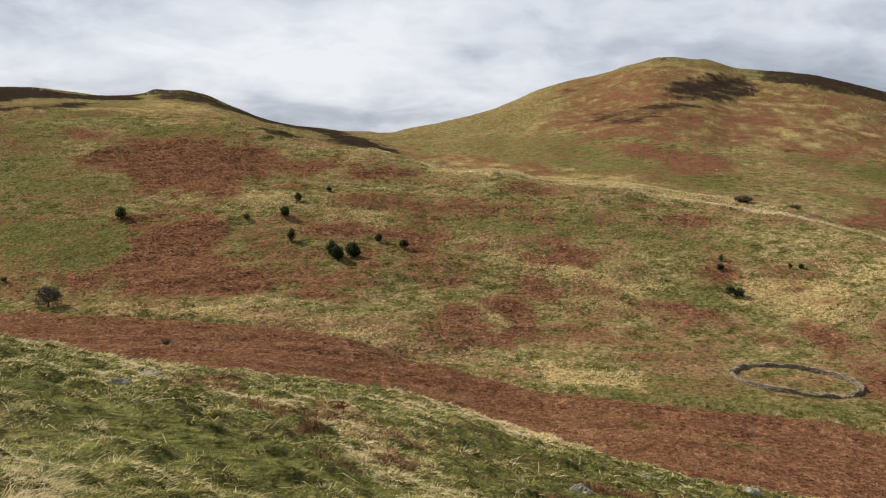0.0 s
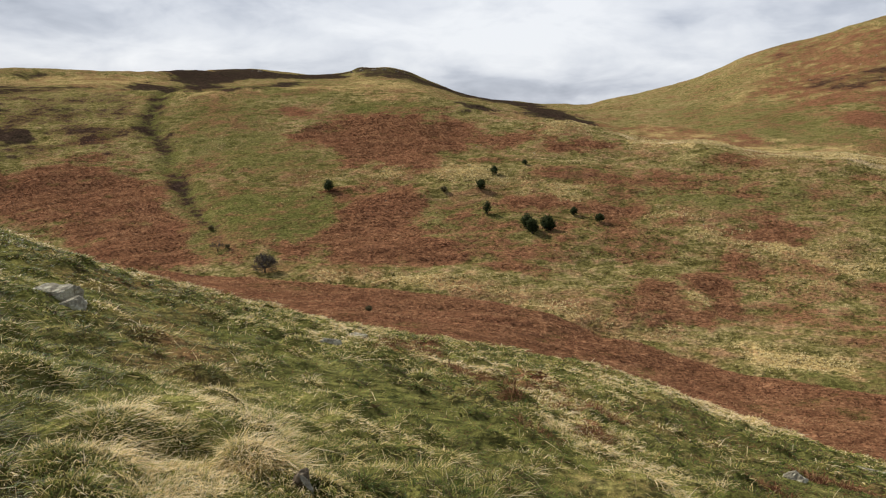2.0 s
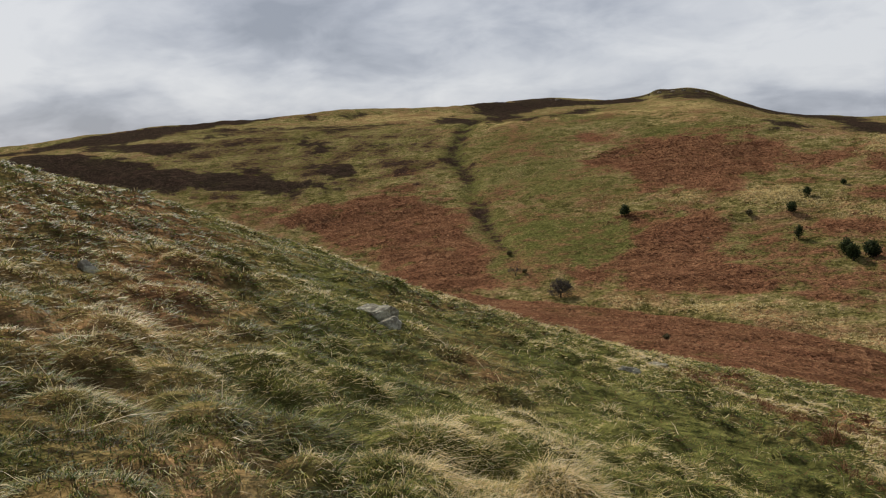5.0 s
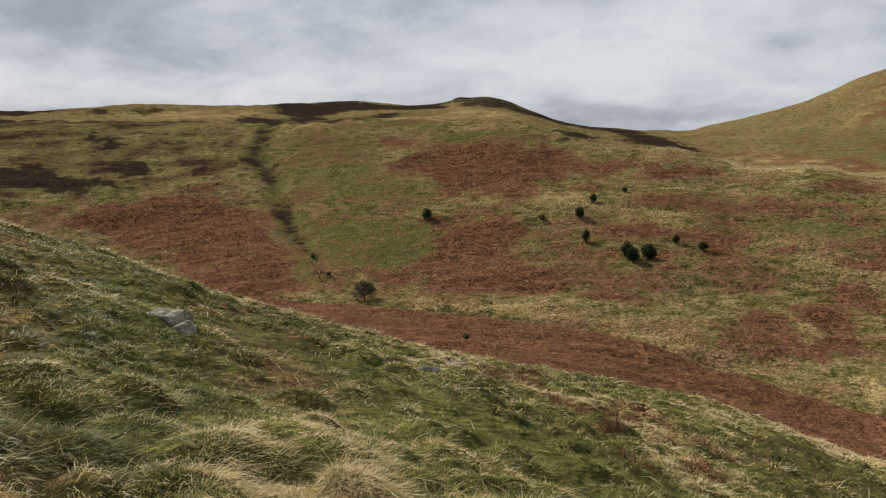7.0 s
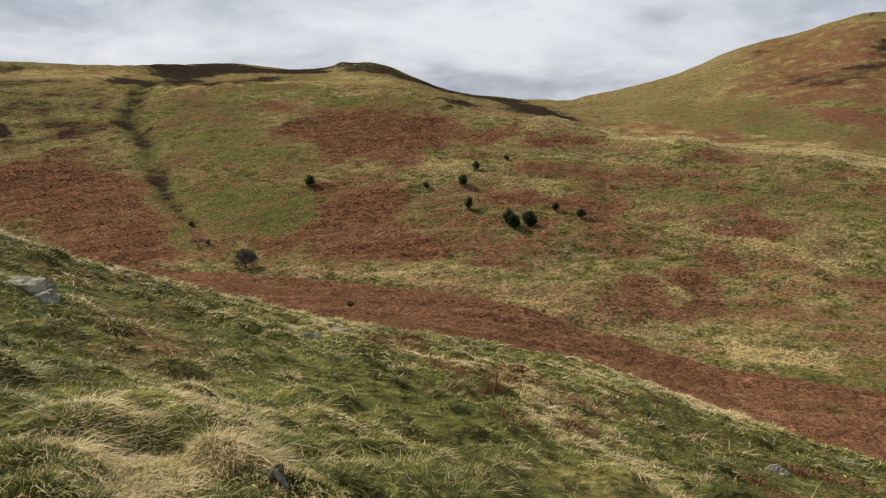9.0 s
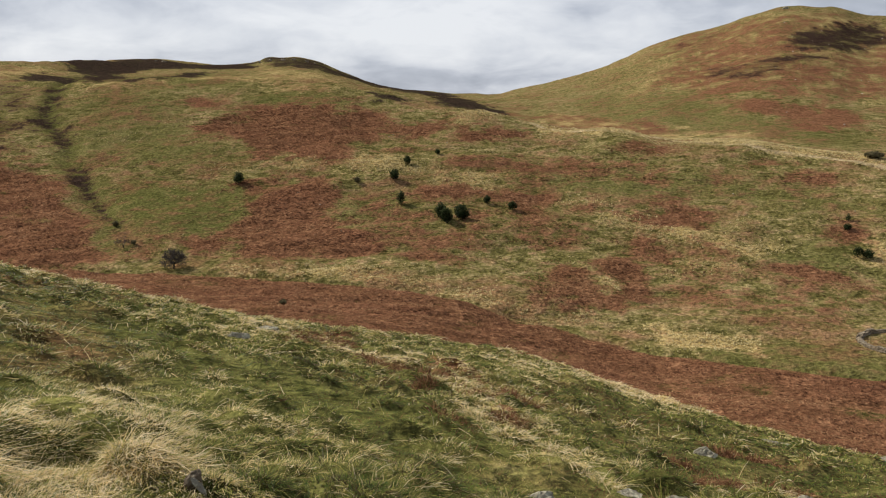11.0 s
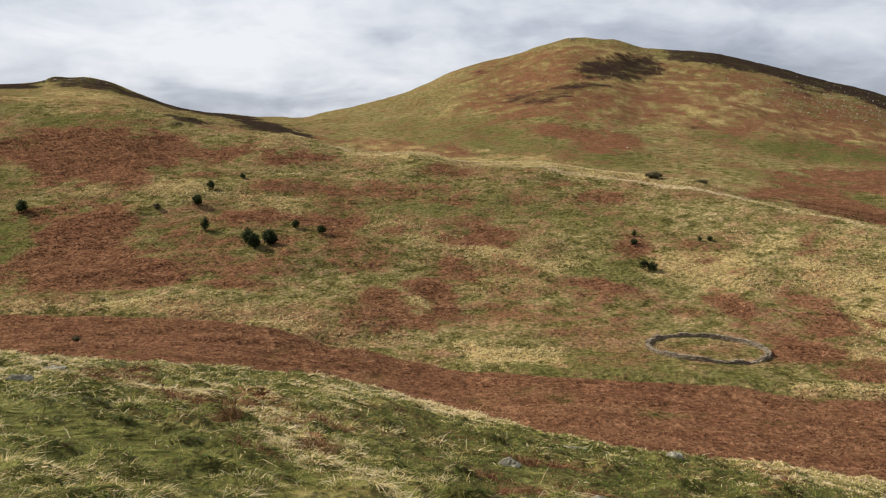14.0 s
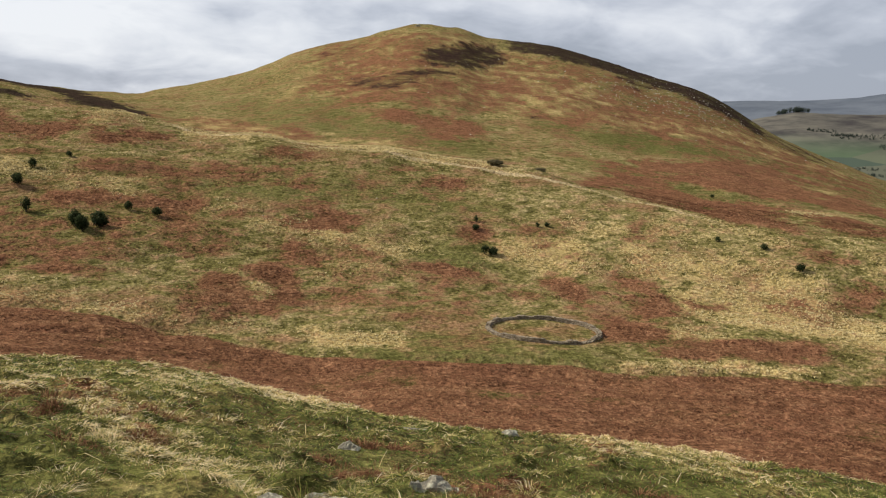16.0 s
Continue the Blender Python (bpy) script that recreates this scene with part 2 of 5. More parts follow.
MOOR = moorland()
FARLAND = distance_material()
GRASS = blades("hill_grass_blades", [(0.0, (0.090, 0.060, 0.028)), (0.07, (0.066, 0.060, 0.018)), (0.12, (0.050, 0.090, 0.016)), (0.28, (0.135, 0.185, 0.034)), (0.45, (0.36, 0.335, 0.074)), (0.7, (0.82, 0.63, 0.30)), (0.95, (0.96, 0.80, 0.52))], 0.5, spread=0.5, gloss=0.12)
FERN = blades("dead_bracken_fronds", [(0.0, (0.085, 0.034, 0.019)), (0.5, (0.205, 0.096, 0.050)), (1.0, (0.44, 0.26, 0.135))], 0.85)
TUFT = blades("bent_grass_tufts", [(0.0, (0.14, 0.13, 0.038)), (0.5, (0.36, 0.29, 0.12)), (1.0, (0.72, 0.59, 0.31))], 0.85)
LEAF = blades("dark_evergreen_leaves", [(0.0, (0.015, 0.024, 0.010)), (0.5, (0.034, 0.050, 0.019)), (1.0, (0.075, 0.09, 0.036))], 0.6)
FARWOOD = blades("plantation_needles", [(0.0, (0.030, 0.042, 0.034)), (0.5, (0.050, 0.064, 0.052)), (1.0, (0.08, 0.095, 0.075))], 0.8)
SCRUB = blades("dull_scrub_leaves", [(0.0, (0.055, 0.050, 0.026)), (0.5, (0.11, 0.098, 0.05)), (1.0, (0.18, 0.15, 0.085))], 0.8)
STONE = stone_material("lichened_granite", (0.145, 0.128, 0.092), (0.37, 0.335, 0.245), 0.2, (0.60, 0.58, 0.43))
WALLSTONE = stone_material("weathered_wall_stone", (0.085, 0.062, 0.040), (0.26, 0.198, 0.130), 0.7, (0.42, 0.37, 0.27))
SCREE = stone_material("pale_scree", (0.17, 0.145, 0.11), (0.36, 0.31, 0.245), 0.5)
BARK = bark_material("bark", (0.03, 0.024, 0.018), (0.09, 0.075, 0.058))
TWIG = bark_material("bare_twigs", (0.06, 0.05, 0.042), (0.14, 0.12, 0.10))

# ---- the lie of the land ----
# Control lines of the ground round the viewpoint: bearing (degrees, clockwise from +y), distance (m), rise (degrees above the eye)
EYE_Z = 1.5
BEARINGS = [-75, -60, -50, -40, -30, -20, -10, 0, 10, 20, 30, 40, 50, 65]
BROW_DIST = [27, 27, 26, 25, 25, 25, 26, 26, 24, 20, 20, 20, 20, 20]
BROW_RISE = [4.5, 0.4, -2.7, -6.6, -10.65, -13.4, -15.35, -16.6, -19.0, -20.45, -20.5, -20.8, -20.5, -20]
BURN_DIST = [260, 240, 220, 200, 175, 155, 142, 128, 116, 112, 113, 120, 128, 140]
BURN_RISE = [-6, -6.5, -7.6, -8.6, -9.8, -11.0, -12.0, -14.2, -16.0, -16.2, -16.3, -15.4, -14.6, -14]
FOOT_DIST = [268, 250, 230, 210, 184, 165, 152, 140, 141, 146, 147, 150, 156, 165]
CREST_AT = [-75, -60, -45, -35, -26, -20, -16.4, -12.9, -10.4, -7, -4, -1.7, 0.6, 4.8, 9.7, 13.5, 17.1, 20.7, 24.1, 27.6, 31.6, 35.2, 40.4, 45.8, 65]
CREST_DIST = [380, 380, 380, 370, 360, 355, 345, 330, 320, 305, 290, 280, 270, 255, 245, 240, 236, 232, 225, 215, 207, 200, 194, 190, 190]
CREST_RISE = [0, 0.2, 0.9, 1.3, 1.86, 2.0, 1.87, 1.62, 1.14, 0.44, -0.06, -0.65, -1.25, -1.62, -2.2, -2.32, -2.7, -3.06, -3.65, -4.3, -4.96, -5.6, -6.2, -6.9, -8]
SKY_AT = [-75, -60, -54, -49.5, -44.4, -39, -30, -23.7, -20.6, -18.3, -17.2, -15.7, -14.4, -12.5, -10, -7.6, -4.2, -2.2, -1, 2, 4.7, 7.9, 9.5,
          12, 13.8, 15.8, 18.2, 20.5, 23.8, 27.7, 31, 34.3, 36.4, 39.9, 43.3, 45.4, 50, 65]
SKY_RISE = [-0.5, 0.8, 1.45, 2.03, 2.41, 2.66, 2.75, 2.91, 2.72, 2.84, 3.14, 3.19, 2.98, 2.31, 1.44, 1.12, 0.83, 0.88, 1.2, 1.85, 2.52, 3.85, 4.32,
            4.91, 5.54, 5.97, 5.74, 5.07, 4.84, 4.11, 3.1, 2.1, 1.09, -0.73, -2.14, -2.94, -4.6, -7]
SKY_DIST_AT = [-75, -50, -32, -26, -20, -10, -4, 0, 8, 16, 24, 32, 40, 46, 65]
SKY_DIST = [520, 520, 540, 700, 800, 780, 800, 820, 830, 820, 800, 760, 690, 640, 600]
FAR_AT = [-75, -10, 20, 33, 36, 40, 43, 45, 50, 65]
FAR_RISE = [-0.5, 0.2, 0.6, 1.3, 1.62, 1.75, 1.95, 2.25, 2.6, 2.2]
FELL_AT = [-75, 20, 33, 36, 38.5, 40.5, 43, 46, 50, 65]
FELL_RISE = [-2, -1, -0.6, 0.1, 0.75, 1.05, 1.0, 1.1, 1.2, 1.0]
GULLY = [(-174, 306), (-165, 283), (-157, 263), (-143, 244), (-133, 234), (-125, 221), (-117, 211), (-105, 194), (-98, 185), (-88, 173), (-83, 163)]


def smooth_through(x, xs, ys):
    """Monotone cubic through (xs, ys), flat outside."""
    xs, ys = np.asarray(xs, float), np.asarray(ys, float)
    h, d = np.diff(xs), np.diff(ys) / np.diff(xs)
    m = np.zeros(len(xs))
    ok = d[:-1] * d[1:] > 0
    w1, w2 = 2 * h[1:] + h[:-1], h[1:] + 2 * h[:-1]
    m[1:-1][ok] = ((w1 + w2)[ok]) / (w1[ok] / d[:-1][ok] + w2[ok] / d[1:][ok])
    x = np.clip(x, xs[0], xs[-1])
    i = np.clip(np.searchsorted(xs, x, side="right") - 1, 0, len(h) - 1)
    s = (x - xs[i]) / h[i]
    return ((2 * s**3 - 3 * s**2 + 1) * ys[i] + (s**3 - 2 * s**2 + s) * h[i] * m[i]
            + (3 * s**2 - 2 * s**3) * ys[i + 1] + (s**3 - s**2) * h[i] * m[i + 1])


LATTICE = np.random.RandomState(7).rand(256, 256)


def value_noise(x, y):
    xi, yi = np.floor(x).astype(int), np.floor(y).astype(int)
    u, w = x - xi, y - yi
    u, w = u * u * u * (u * (6 * u - 15) + 10), w * w * w * (w * (6 * w - 15) + 10)
    a, b = LATTICE[xi & 255, yi & 255], LATTICE[(xi + 1) & 255, yi & 255]
    c, d = LATTICE[xi & 255, (yi + 1) & 255], LATTICE[(xi + 1) & 255, (yi + 1) & 255]
    return (a * (1 - u) + b * u) * (1 - w) + (c * (1 - u) + d * u) * w - 0.5


def fbm(x, y, size, octaves=4, seed=0.0):
    """Fractal noise, about -0.5 to 0.5, whose largest forms are size metres across."""
    total, amp = 0.0, 0.5
    for k in range(octaves):
        total = total + amp * value_noise(x / size * 2**k + 17.3 * k + seed, y / size * 2**k + 9.1 * k - seed)
        amp *= 0.5
    return total


def rows_of(az):
    """Distances and heights (over the eye) of the control lines at the bearings az."""
    sl = lambda xs, ys: smooth_through(az, xs, ys)
    tan = lambda e: np.tan(np.radians(e))
    r_brow, r_burn, r_foot = sl(BEARINGS, BROW_DIST), sl(BEARINGS, BURN_DIST), sl(BEARINGS, FOOT_DIST)
    z_brow, z_burn = r_brow * tan(sl(BEARINGS, BROW_RISE)) - 0.13, r_burn * tan(sl(BEARINGS, BURN_RISE))
    r_crest, r_sky = sl(CREST_AT, CREST_DIST), sl(SKY_DIST_AT, SKY_DIST)
    z_crest, z_sky = r_crest * tan(sl(CREST_AT, CREST_RISE)), r_sky * tan(sl(SKY_AT, SKY_RISE))
    behind = np.clip((az + 34) / 8, 0, 1)          # a hollow behind the crest, none on the open moor
    right = np.clip((az + 8) / 12, 0, 1)
    r_dip = r_crest + 45 + 15 * right
    z_dip = (1 - behind) * (z_crest + (z_sky - z_crest) * (r_dip - r_crest) / (r_sky - r_crest)) + behind * (z_crest - 1.5 - 4.5 * right)
    slope_x, slope_y = np.sin(np.radians(az)), np.cos(np.radians(az))
    plane = lambda r: -EYE_Z - 0.2 * r * slope_x - 0.227 * r * slope_y
    far, fell = tan(sl(FAR_AT, FAR_RISE)), tan(sl(FELL_AT, FELL_RISE))
    rs = [0 * az, 6 + 0 * az, 14 + 0 * az, r_brow, r_brow + 9, 0.72 * r_burn, r_burn, r_foot, r_foot * 0.45 + r_crest * 0.55, r_crest, r_dip,
          0.5 * (r_dip + r_sky), r_sky, r_sky + 120, 1400 + 0 * az, 2000 + 0 * az, 2950 + 0 * az, 3500 + 0 * az, 4600 + 0 * az, 4900 + 0 * az]
    base = -90 + 0 * az
    near_brow = 0.35 * plane(14) + 0.65 * (z_brow * 14 / r_brow - EYE_Z * (1 - 14 / r_brow))
    zs = [plane(0), plane(6), near_brow, z_brow, z_brow - 9 * (0.43 + 0 * az), z_burn + 2.6, z_burn, z_burn + 0.9,
          (z_burn + 0.9) * 0.43 + z_crest * 0.57, z_crest, z_dip, 0.44 * z_sky + 0.56 * z_dip, z_sky, z_sky - 22,
          base, base - 6, 2950 * fell, 3500 * fell - 30, 4600 * far, 4600 * far - 20]
    return np.array(rs), np.array(zs)


def off_line(x, y, line):
    """Distance in plan to a line of points."""
    best = np.full(np.shape(x), 1e9)
    for (ax, ay), (bx, by) in zip(line[:-1], line[1:]):
        dx, dy = bx - ax, by - ay
        s = np.clip(((x - ax) * dx + (y - ay) * dy) / (dx * dx + dy * dy), 0, 1)
        best = np.minimum(best, np.hypot(x - ax - s * dx, y - ay - s * dy))
    return best


MOUND = 0.46       # spacing of the grass tussocks (m)


def lay_mounds():
    """Middle, radius, height and tone of every tussock mound on the near slope; radius 0 where the turf is smooth."""
    rng = np.random.RandomState(21)
    i, j = np.meshgrid(np.arange(-80, 80), np.arange(-10, 90), indexing="ij")
    dice = rng.rand(5, *i.shape)
    cx, cy = (i + 0.5 + 0.75 * (dice[0] - 0.5)) * MOUND, (j + 0.5 + 0.75 * (dice[1] - 0.5)) * MOUND
    east = np.clip((np.degrees(np.arctan2(cx, cy)) + 25) / 40, 0, 1)
    smooth = np.exp(-((off_line(cx, cy, GREEN_WAY) / 0.9) ** 2))
    there = dice[2] < np.clip(0.66 - 0.18 * east + 2.2 * fbm(cx, cy, 3.5, 2, 8.0), 0.08, 0.95) * (1 - 0.9 * smooth)
    radius = there * (0.13 + 0.19 * dice[3] + 0.12 * dice[3] ** 4) * (1 - 0.25 * east)
    return cx, cy, radius, radius * (0.24 + 0.28 * dice[4]), rng.normal(0, 1, i.shape)


GREEN_WAY = [(-17, 14.5), (-12, 13), (-7.5, 11.8), (-4.2, 10.2), (-2.6, 9.2), (-0.6, 8.0), (0.6, 6.6)]      # a soft green run across the slope
MOUNDS = lay_mounds()


def tussock_at(x, y):
    """At the plan positions: height of the tussock mounds, way outwards from the mound's middle (length 1 at its rim), tone, and whether there is one."""
    i, j = np.floor(x / MOUND).astype(int), np.floor(y / MOUND).astype(int)
    high, ox, oy, tone = np.zeros(x.shape), np.zeros(x.shape), np.zeros(x.shape), np.zeros(x.shape)
    for a in (-1, 0, 1):
        for b in (-1, 0, 1):
            k = (np.clip(i + a + 80, 0, 159), np.clip(j + b + 10, 0, 99))
            cx, cy, radius, height, colour = (table[k] for table in MOUNDS)
            dx, dy = (x - cx) / (radius + 1e-6), (y - cy) / (radius + 1e-6)
            h = height * np.clip(1 - np.hypot(dx, dy) ** 2.6, 0, 1)
            top = h > high
            high, ox, oy, tone = np.where(top, h, high), np.where(top, dx, ox), np.where(top, dy, oy), np.where(top, colour, tone)
    return high, ox, oy, tone


def land(x, y, fine=True):
    """Height of the ground at the plan positions x, y."""
    x, y = np.atleast_1d(np.asarray(x, float)), np.atleast_1d(np.asarray(y, float))
    r, az = np.hypot(x, y), np.degrees(np.arctan2(x, y))
    back = np.clip((np.abs(az - 0) - 75) / 105, 0, 1)   # behind the viewpoint the hillside goes on upwards
    rs, zs = rows_of(np.clip(az, -75, 65))
    h, d = np.diff(rs, axis=0), np.diff(zs, axis=0) / np.diff(rs, axis=0)
    m = np.zeros_like(rs)
    ok = d[:-1] * d[1:] > 0
    w1, w2 = 2 * h[1:] + h[:-1], h[1:] + 2 * h[:-1]
    with np.errstate(divide="ignore", invalid="ignore"):
        m[1:-1] = np.where(ok, (w1 + w2) / (w1 / d[:-1] + w2 / d[1:]), 0)
    m[0], m[-1] = d[0], d[-1]
    i = np.clip((rs[1:-1] <= r).sum(0), 0, len(rs) - 2)
    j = np.arange(len(r))
    hh = h[i, j]
    s = np.clip((r - rs[i, j]) / hh, 0, 1)
    z = ((2 * s**3 - 3 * s**2 + 1) * zs[i, j] + (s**3 - 2 * s**2 + s) * hh * m[i, j]
         + (3 * s**2 - 2 * s**3) * zs[i + 1, j] + (s**3 - s**2) * hh * m[i + 1, j])
    hill = -EYE_Z - 0.2 * x - 0.227 * y + 0 * r
    z = z * (1 - back) + np.clip(hill, -60, 120) * back
    if fine and r.max() > 40:
        mid, wide = np.clip((r - 70) / 60, 0, 1), np.clip((r - 300) / 200, 0, 1)
        calm = 1 - 0.8 * np.exp(-((x - 55.4) ** 2 + (y - 118.7) ** 2) / 13.0**2)   # level ground in the stone fold
        z = z + mid * calm * (3.0 * fbm(x, y, 60, 3) * (1 - 0.3 * wide) + 2.0 * fbm(x, y, 13, 4, 5.0)) + wide * 5 * fbm(x, y, 90, 4, 2.0)
        wind = off_line(x + 5 * fbm(x, y, 9, 3, 9.0), y, GULLY)
        z = z + np.clip((r - 40) / 15, 0, 1) * np.clip((330 - r) / 60, 0, 1) * calm * 1.0 * fbm(az * 0.35, r * (1 + 0.02 * fbm(x, y, 20, 2, 7.0)), 3.2, 3, 33.0)    # sheep terraces
        z = z - 1.3 * np.exp(-((wind / 3.0) ** 2)) * np.clip((r - 180) / 25, 0, 1)              # the gully down the moor
        rb = smooth_through(az, BEARINGS, BURN_DIST) * (1 + 0.06 * fbm(x, y, 25, 3, 1.0))
        z = z - 1.0 * np.exp(-(((r - rb) / 1.3) ** 2)) * (np.abs(az) < 68)      # the burn in its narrow bed
    if fine:
        near = np.clip(1 - (r - 32) / 20, 0, 1)
        z = z + near * np.clip(r / 3, 0.2, 1) * (0.45 * fbm(x, y, 3.6, 3, 3.0) + 0.18 * fbm(x, y, 0.9, 3, 8.0) + tussock_at(x, y)[0] - 0.05)
    return z + EYE_Z


# Patches of ground cover in plan (m): density, outline
BRACKEN_PATCHES = []
BRACKEN_PATCHES.append((1, [(-175, 205), (-171, 208), (-163, 212), (-152, 214), (-141, 216), (-128, 212), (-116, 203), (-108, 190), (-102, 183), (-96, 180), (-89, 168), (-84, 157), (-89, 156), (-95, 156), (-105, 158), (-133, 176), (-159, 185), (-176, 190), (-174, 194)]))
BRACKEN_PATCHES.append((0.8, [(-159, 224), (-151, 227), (-139, 225), (-129, 219), (-126, 212), (-134, 214), (-147, 218), (-156, 219)]))
BRACKEN_PATCHES.append((0.55, [(-208, 191), (-193, 201), (-173, 203), (-176, 191), (-200, 191)]))
BRACKEN_PATCHES.append((0.75, [(-82, 166), (-78, 167), (-74, 160), (-75, 157), (-79, 157)]))
BRACKEN_PATCHES.append((0.8, [(-72, 170), (-66, 170), (-61, 164), (-63, 159), (-69, 162)]))
BRACKEN_PATCHES.append((1, [(-79, 206), (-74, 205), (-67, 205), (-57, 204), (-51, 206), (-46, 200), (-44, 197), (-47, 190), (-44, 184), (-39, 177), (-33, 170), (-31, 164), (-31, 159), (-38, 158), (-45, 159), (-49, 156), (-53, 156), (-58, 160), (-60, 169), (-65, 174), (-64, 181), (-64, 189), (-72, 197)]))
BRACKEN_PATCHES.append((1, [(-99, 253), (-96, 260), (-92, 270), (-85, 274), (-77, 275), (-68, 275), (-60, 268), (-57, 271), (-51, 265), (-46, 256), (-46, 241), (-50, 236), (-51, 226), (-52, 219), (-62, 222), (-72, 223), (-79, 229), (-81, 239), (-86, 242), (-91, 242)]))
BRACKEN_PATCHES.append((0.7, [(-127, 276), (-120, 280), (-113, 283), (-104, 277), (-107, 268), (-116, 270)]))
BRACKEN_PATCHES.append((0.6, [(-64, 283), (-58, 282), (-53, 272), (-56, 270)]))
BRACKEN_PATCHES.append((0.8, [(-44, 256), (-36, 258), (-27, 261), (-20, 255), (-20, 246), (-30, 249), (-32, 243), (-41, 247)]))
BRACKEN_PATCHES.append((0.85, [(-22, 244), (-15, 249), (-7, 253), (-2, 252), (0, 246), (-8, 241), (-15, 239)]))
BRACKEN_PATCHES.append((0.55, [(-41, 228), (-34, 232), (-29, 229), (-29, 222), (-38, 221)]))
BRACKEN_PATCHES.append((0.85, [(-25, 201), (-20, 202), (-11, 200), (-7, 199), (0, 199), (6, 196), (5, 191), (0, 187), (-2, 193), (-7, 192), (-12, 194), (-18, 193), (-23, 194)]))
BRACKEN_PATCHES.append((0.6, [(-17, 174), (-11, 173), (-8, 172), (-9, 168), (-15, 168)]))
BRACKEN_PATCHES.append((0.55, [(-47, 207), (-38, 208), (-34, 204), (-43, 202)]))
BRACKEN_PATCHES.append((0.7, [(-29, 158), (-22, 162), (-16, 160), (-10, 156), (-11, 153), (-18, 155), (-25, 155)]))
BRACKEN_PATCHES.append((0.6, [(0, 171), (5, 174), (10, 173), (9, 171), (5, 169)]))
BRACKEN_PATCHES.append((0.45, [(-118, 222), (-107, 222), (-100, 216), (-104, 212), (-112, 214)]))
BRACKEN_PATCHES.append((0.45, [(-185, 241), (-171, 244), (-152, 242), (-145, 234), (-161, 230), (-179, 233)]))
BRACKEN_PATCHES.append((1, [(3, 153), (7, 155), (10, 152), (12, 149), (14, 144), (16, 142), (14, 138), (11, 136), (9, 137), (6, 138), (3, 139), (3, 145)]))
BRACKEN_PATCHES.append((0.8, [(11, 158), (16, 160), (21, 157), (22, 151), (21, 143), (17, 141), (16, 146), (15, 151), (12, 154)]))
BRACKEN_PATCHES.append((0.65, [(19, 167), (25, 169), (28, 163), (32, 157), (28, 155), (24, 160), (19, 162)]))
BRACKEN_PATCHES.append((0.65, [(2, 171), (8, 173), (14, 172), (16, 168), (10, 165), (3, 168)]))
BRACKEN_PATCHES.append((0.8, [(18, 182), (22, 185), (27, 184), (32, 187), (37, 184), (38, 177), (35, 172), (28, 174), (21, 179)]))
BRACKEN_PATCHES.append((0.6, [(26, 190), (34, 195), (38, 189), (35, 186), (27, 186)]))
BRACKEN_PATCHES.append((0.75, [(-3, 195), (3, 193), (6, 187), (2, 182), (-3, 184)]))
BRACKEN_PATCHES.append((0.6, [(34, 168), (37, 165), (41, 161), (40, 159), (35, 161)]))
BRACKEN_PATCHES.append((1, [(46, 157), (51, 155), (55, 153), (56, 151), (51, 147), (47, 150)]))
BRACKEN_PATCHES.append((0.75, [(36, 148), (40, 149), (41, 144), (37, 141), (36, 143)]))
BRACKEN_PATCHES.append((0.55, [(32, 155), (37, 155), (43, 151), (40, 149), (34, 152)]))
BRACKEN_PATCHES.append((0.4, [(34, 133), (43, 134), (50, 131), (46, 126), (38, 127)]))
BRACKEN_PATCHES.append((0.8, [(61, 171), (66, 169), (66, 165), (61, 163), (60, 168)]))
BRACKEN_PATCHES.append((0.8, [(72, 167), (76, 165), (75, 161), (72, 163)]))
BRACKEN_PATCHES.append((0.8, [(76, 160), (78, 157), (78, 153), (74, 155)]))
BRACKEN_PATCHES.append((1, [(67, 147), (70, 146), (72, 139), (71, 133), (66, 129), (67, 135), (67, 141)]))
BRACKEN_PATCHES.append((0.65, [(53, 140), (58, 142), (62, 138), (60, 134), (57, 137), (53, 137)]))
BRACKEN_PATCHES.append((0.75, [(51, 214), (60, 214), (67, 209), (65, 207), (55, 209)]))
BRACKEN_PATCHES.append((0.75, [(56, 202), (62, 202), (68, 199), (68, 196), (58, 194), (56, 198)]))
BRACKEN_PATCHES.append((0.8, [(22, 230), (29, 230), (32, 225), (26, 224), (22, 226)]))
BRACKEN_PATCHES.append((0.55, [(14, 214), (22, 211), (20, 207), (13, 208)]))
BRACKEN_PATCHES.append((0.6, [(1, 214), (9, 212), (6, 207), (2, 208)]))
BRACKEN_PATCHES.append((1, [(101, 430), (114, 435), (120, 417), (126, 409), (139, 405), (143, 393), (132, 370), (119, 369), (117, 395), (106, 402)]))
BRACKEN_PATCHES.append((0.95, [(169, 311), (195, 320), (208, 317), (256, 343), (285, 346), (249, 297), (241, 278), (266, 281), (262, 257), (245, 239), (226, 238), (221, 255), (200, 253), (191, 265), (182, 277), (171, 301)]))
BRACKEN_PATCHES.append((0.9, [(155, 294), (167, 294), (172, 269), (172, 241), (187, 239), (190, 229), (123, 146), (118, 150), (112, 156), (110, 166), (114, 190), (142, 255), (101, 194)]))
BRACKEN_PATCHES.append((0.75, [(198, 222), (209, 215), (217, 211), (143, 139), (139, 145), (178, 202)]))
BRACKEN_PATCHES.append((0.95, [(68, 124), (74, 116), (75, 111), (82, 106), (91, 104), (89, 99), (84, 96), (76, 98), (69, 101), (64, 108), (62, 112)]))
BRACKEN_PATCHES.append((1, [(81, 139), (85, 135), (85, 128), (83, 123), (77, 121), (78, 128), (76, 133)]))
BRACKEN_PATCHES.append((0.9, [(88, 128), (92, 124), (90, 121), (88, 125)]))
BRACKEN_PATCHES.append((0.75, [(101, 122), (104, 119), (102, 116), (99, 119)]))
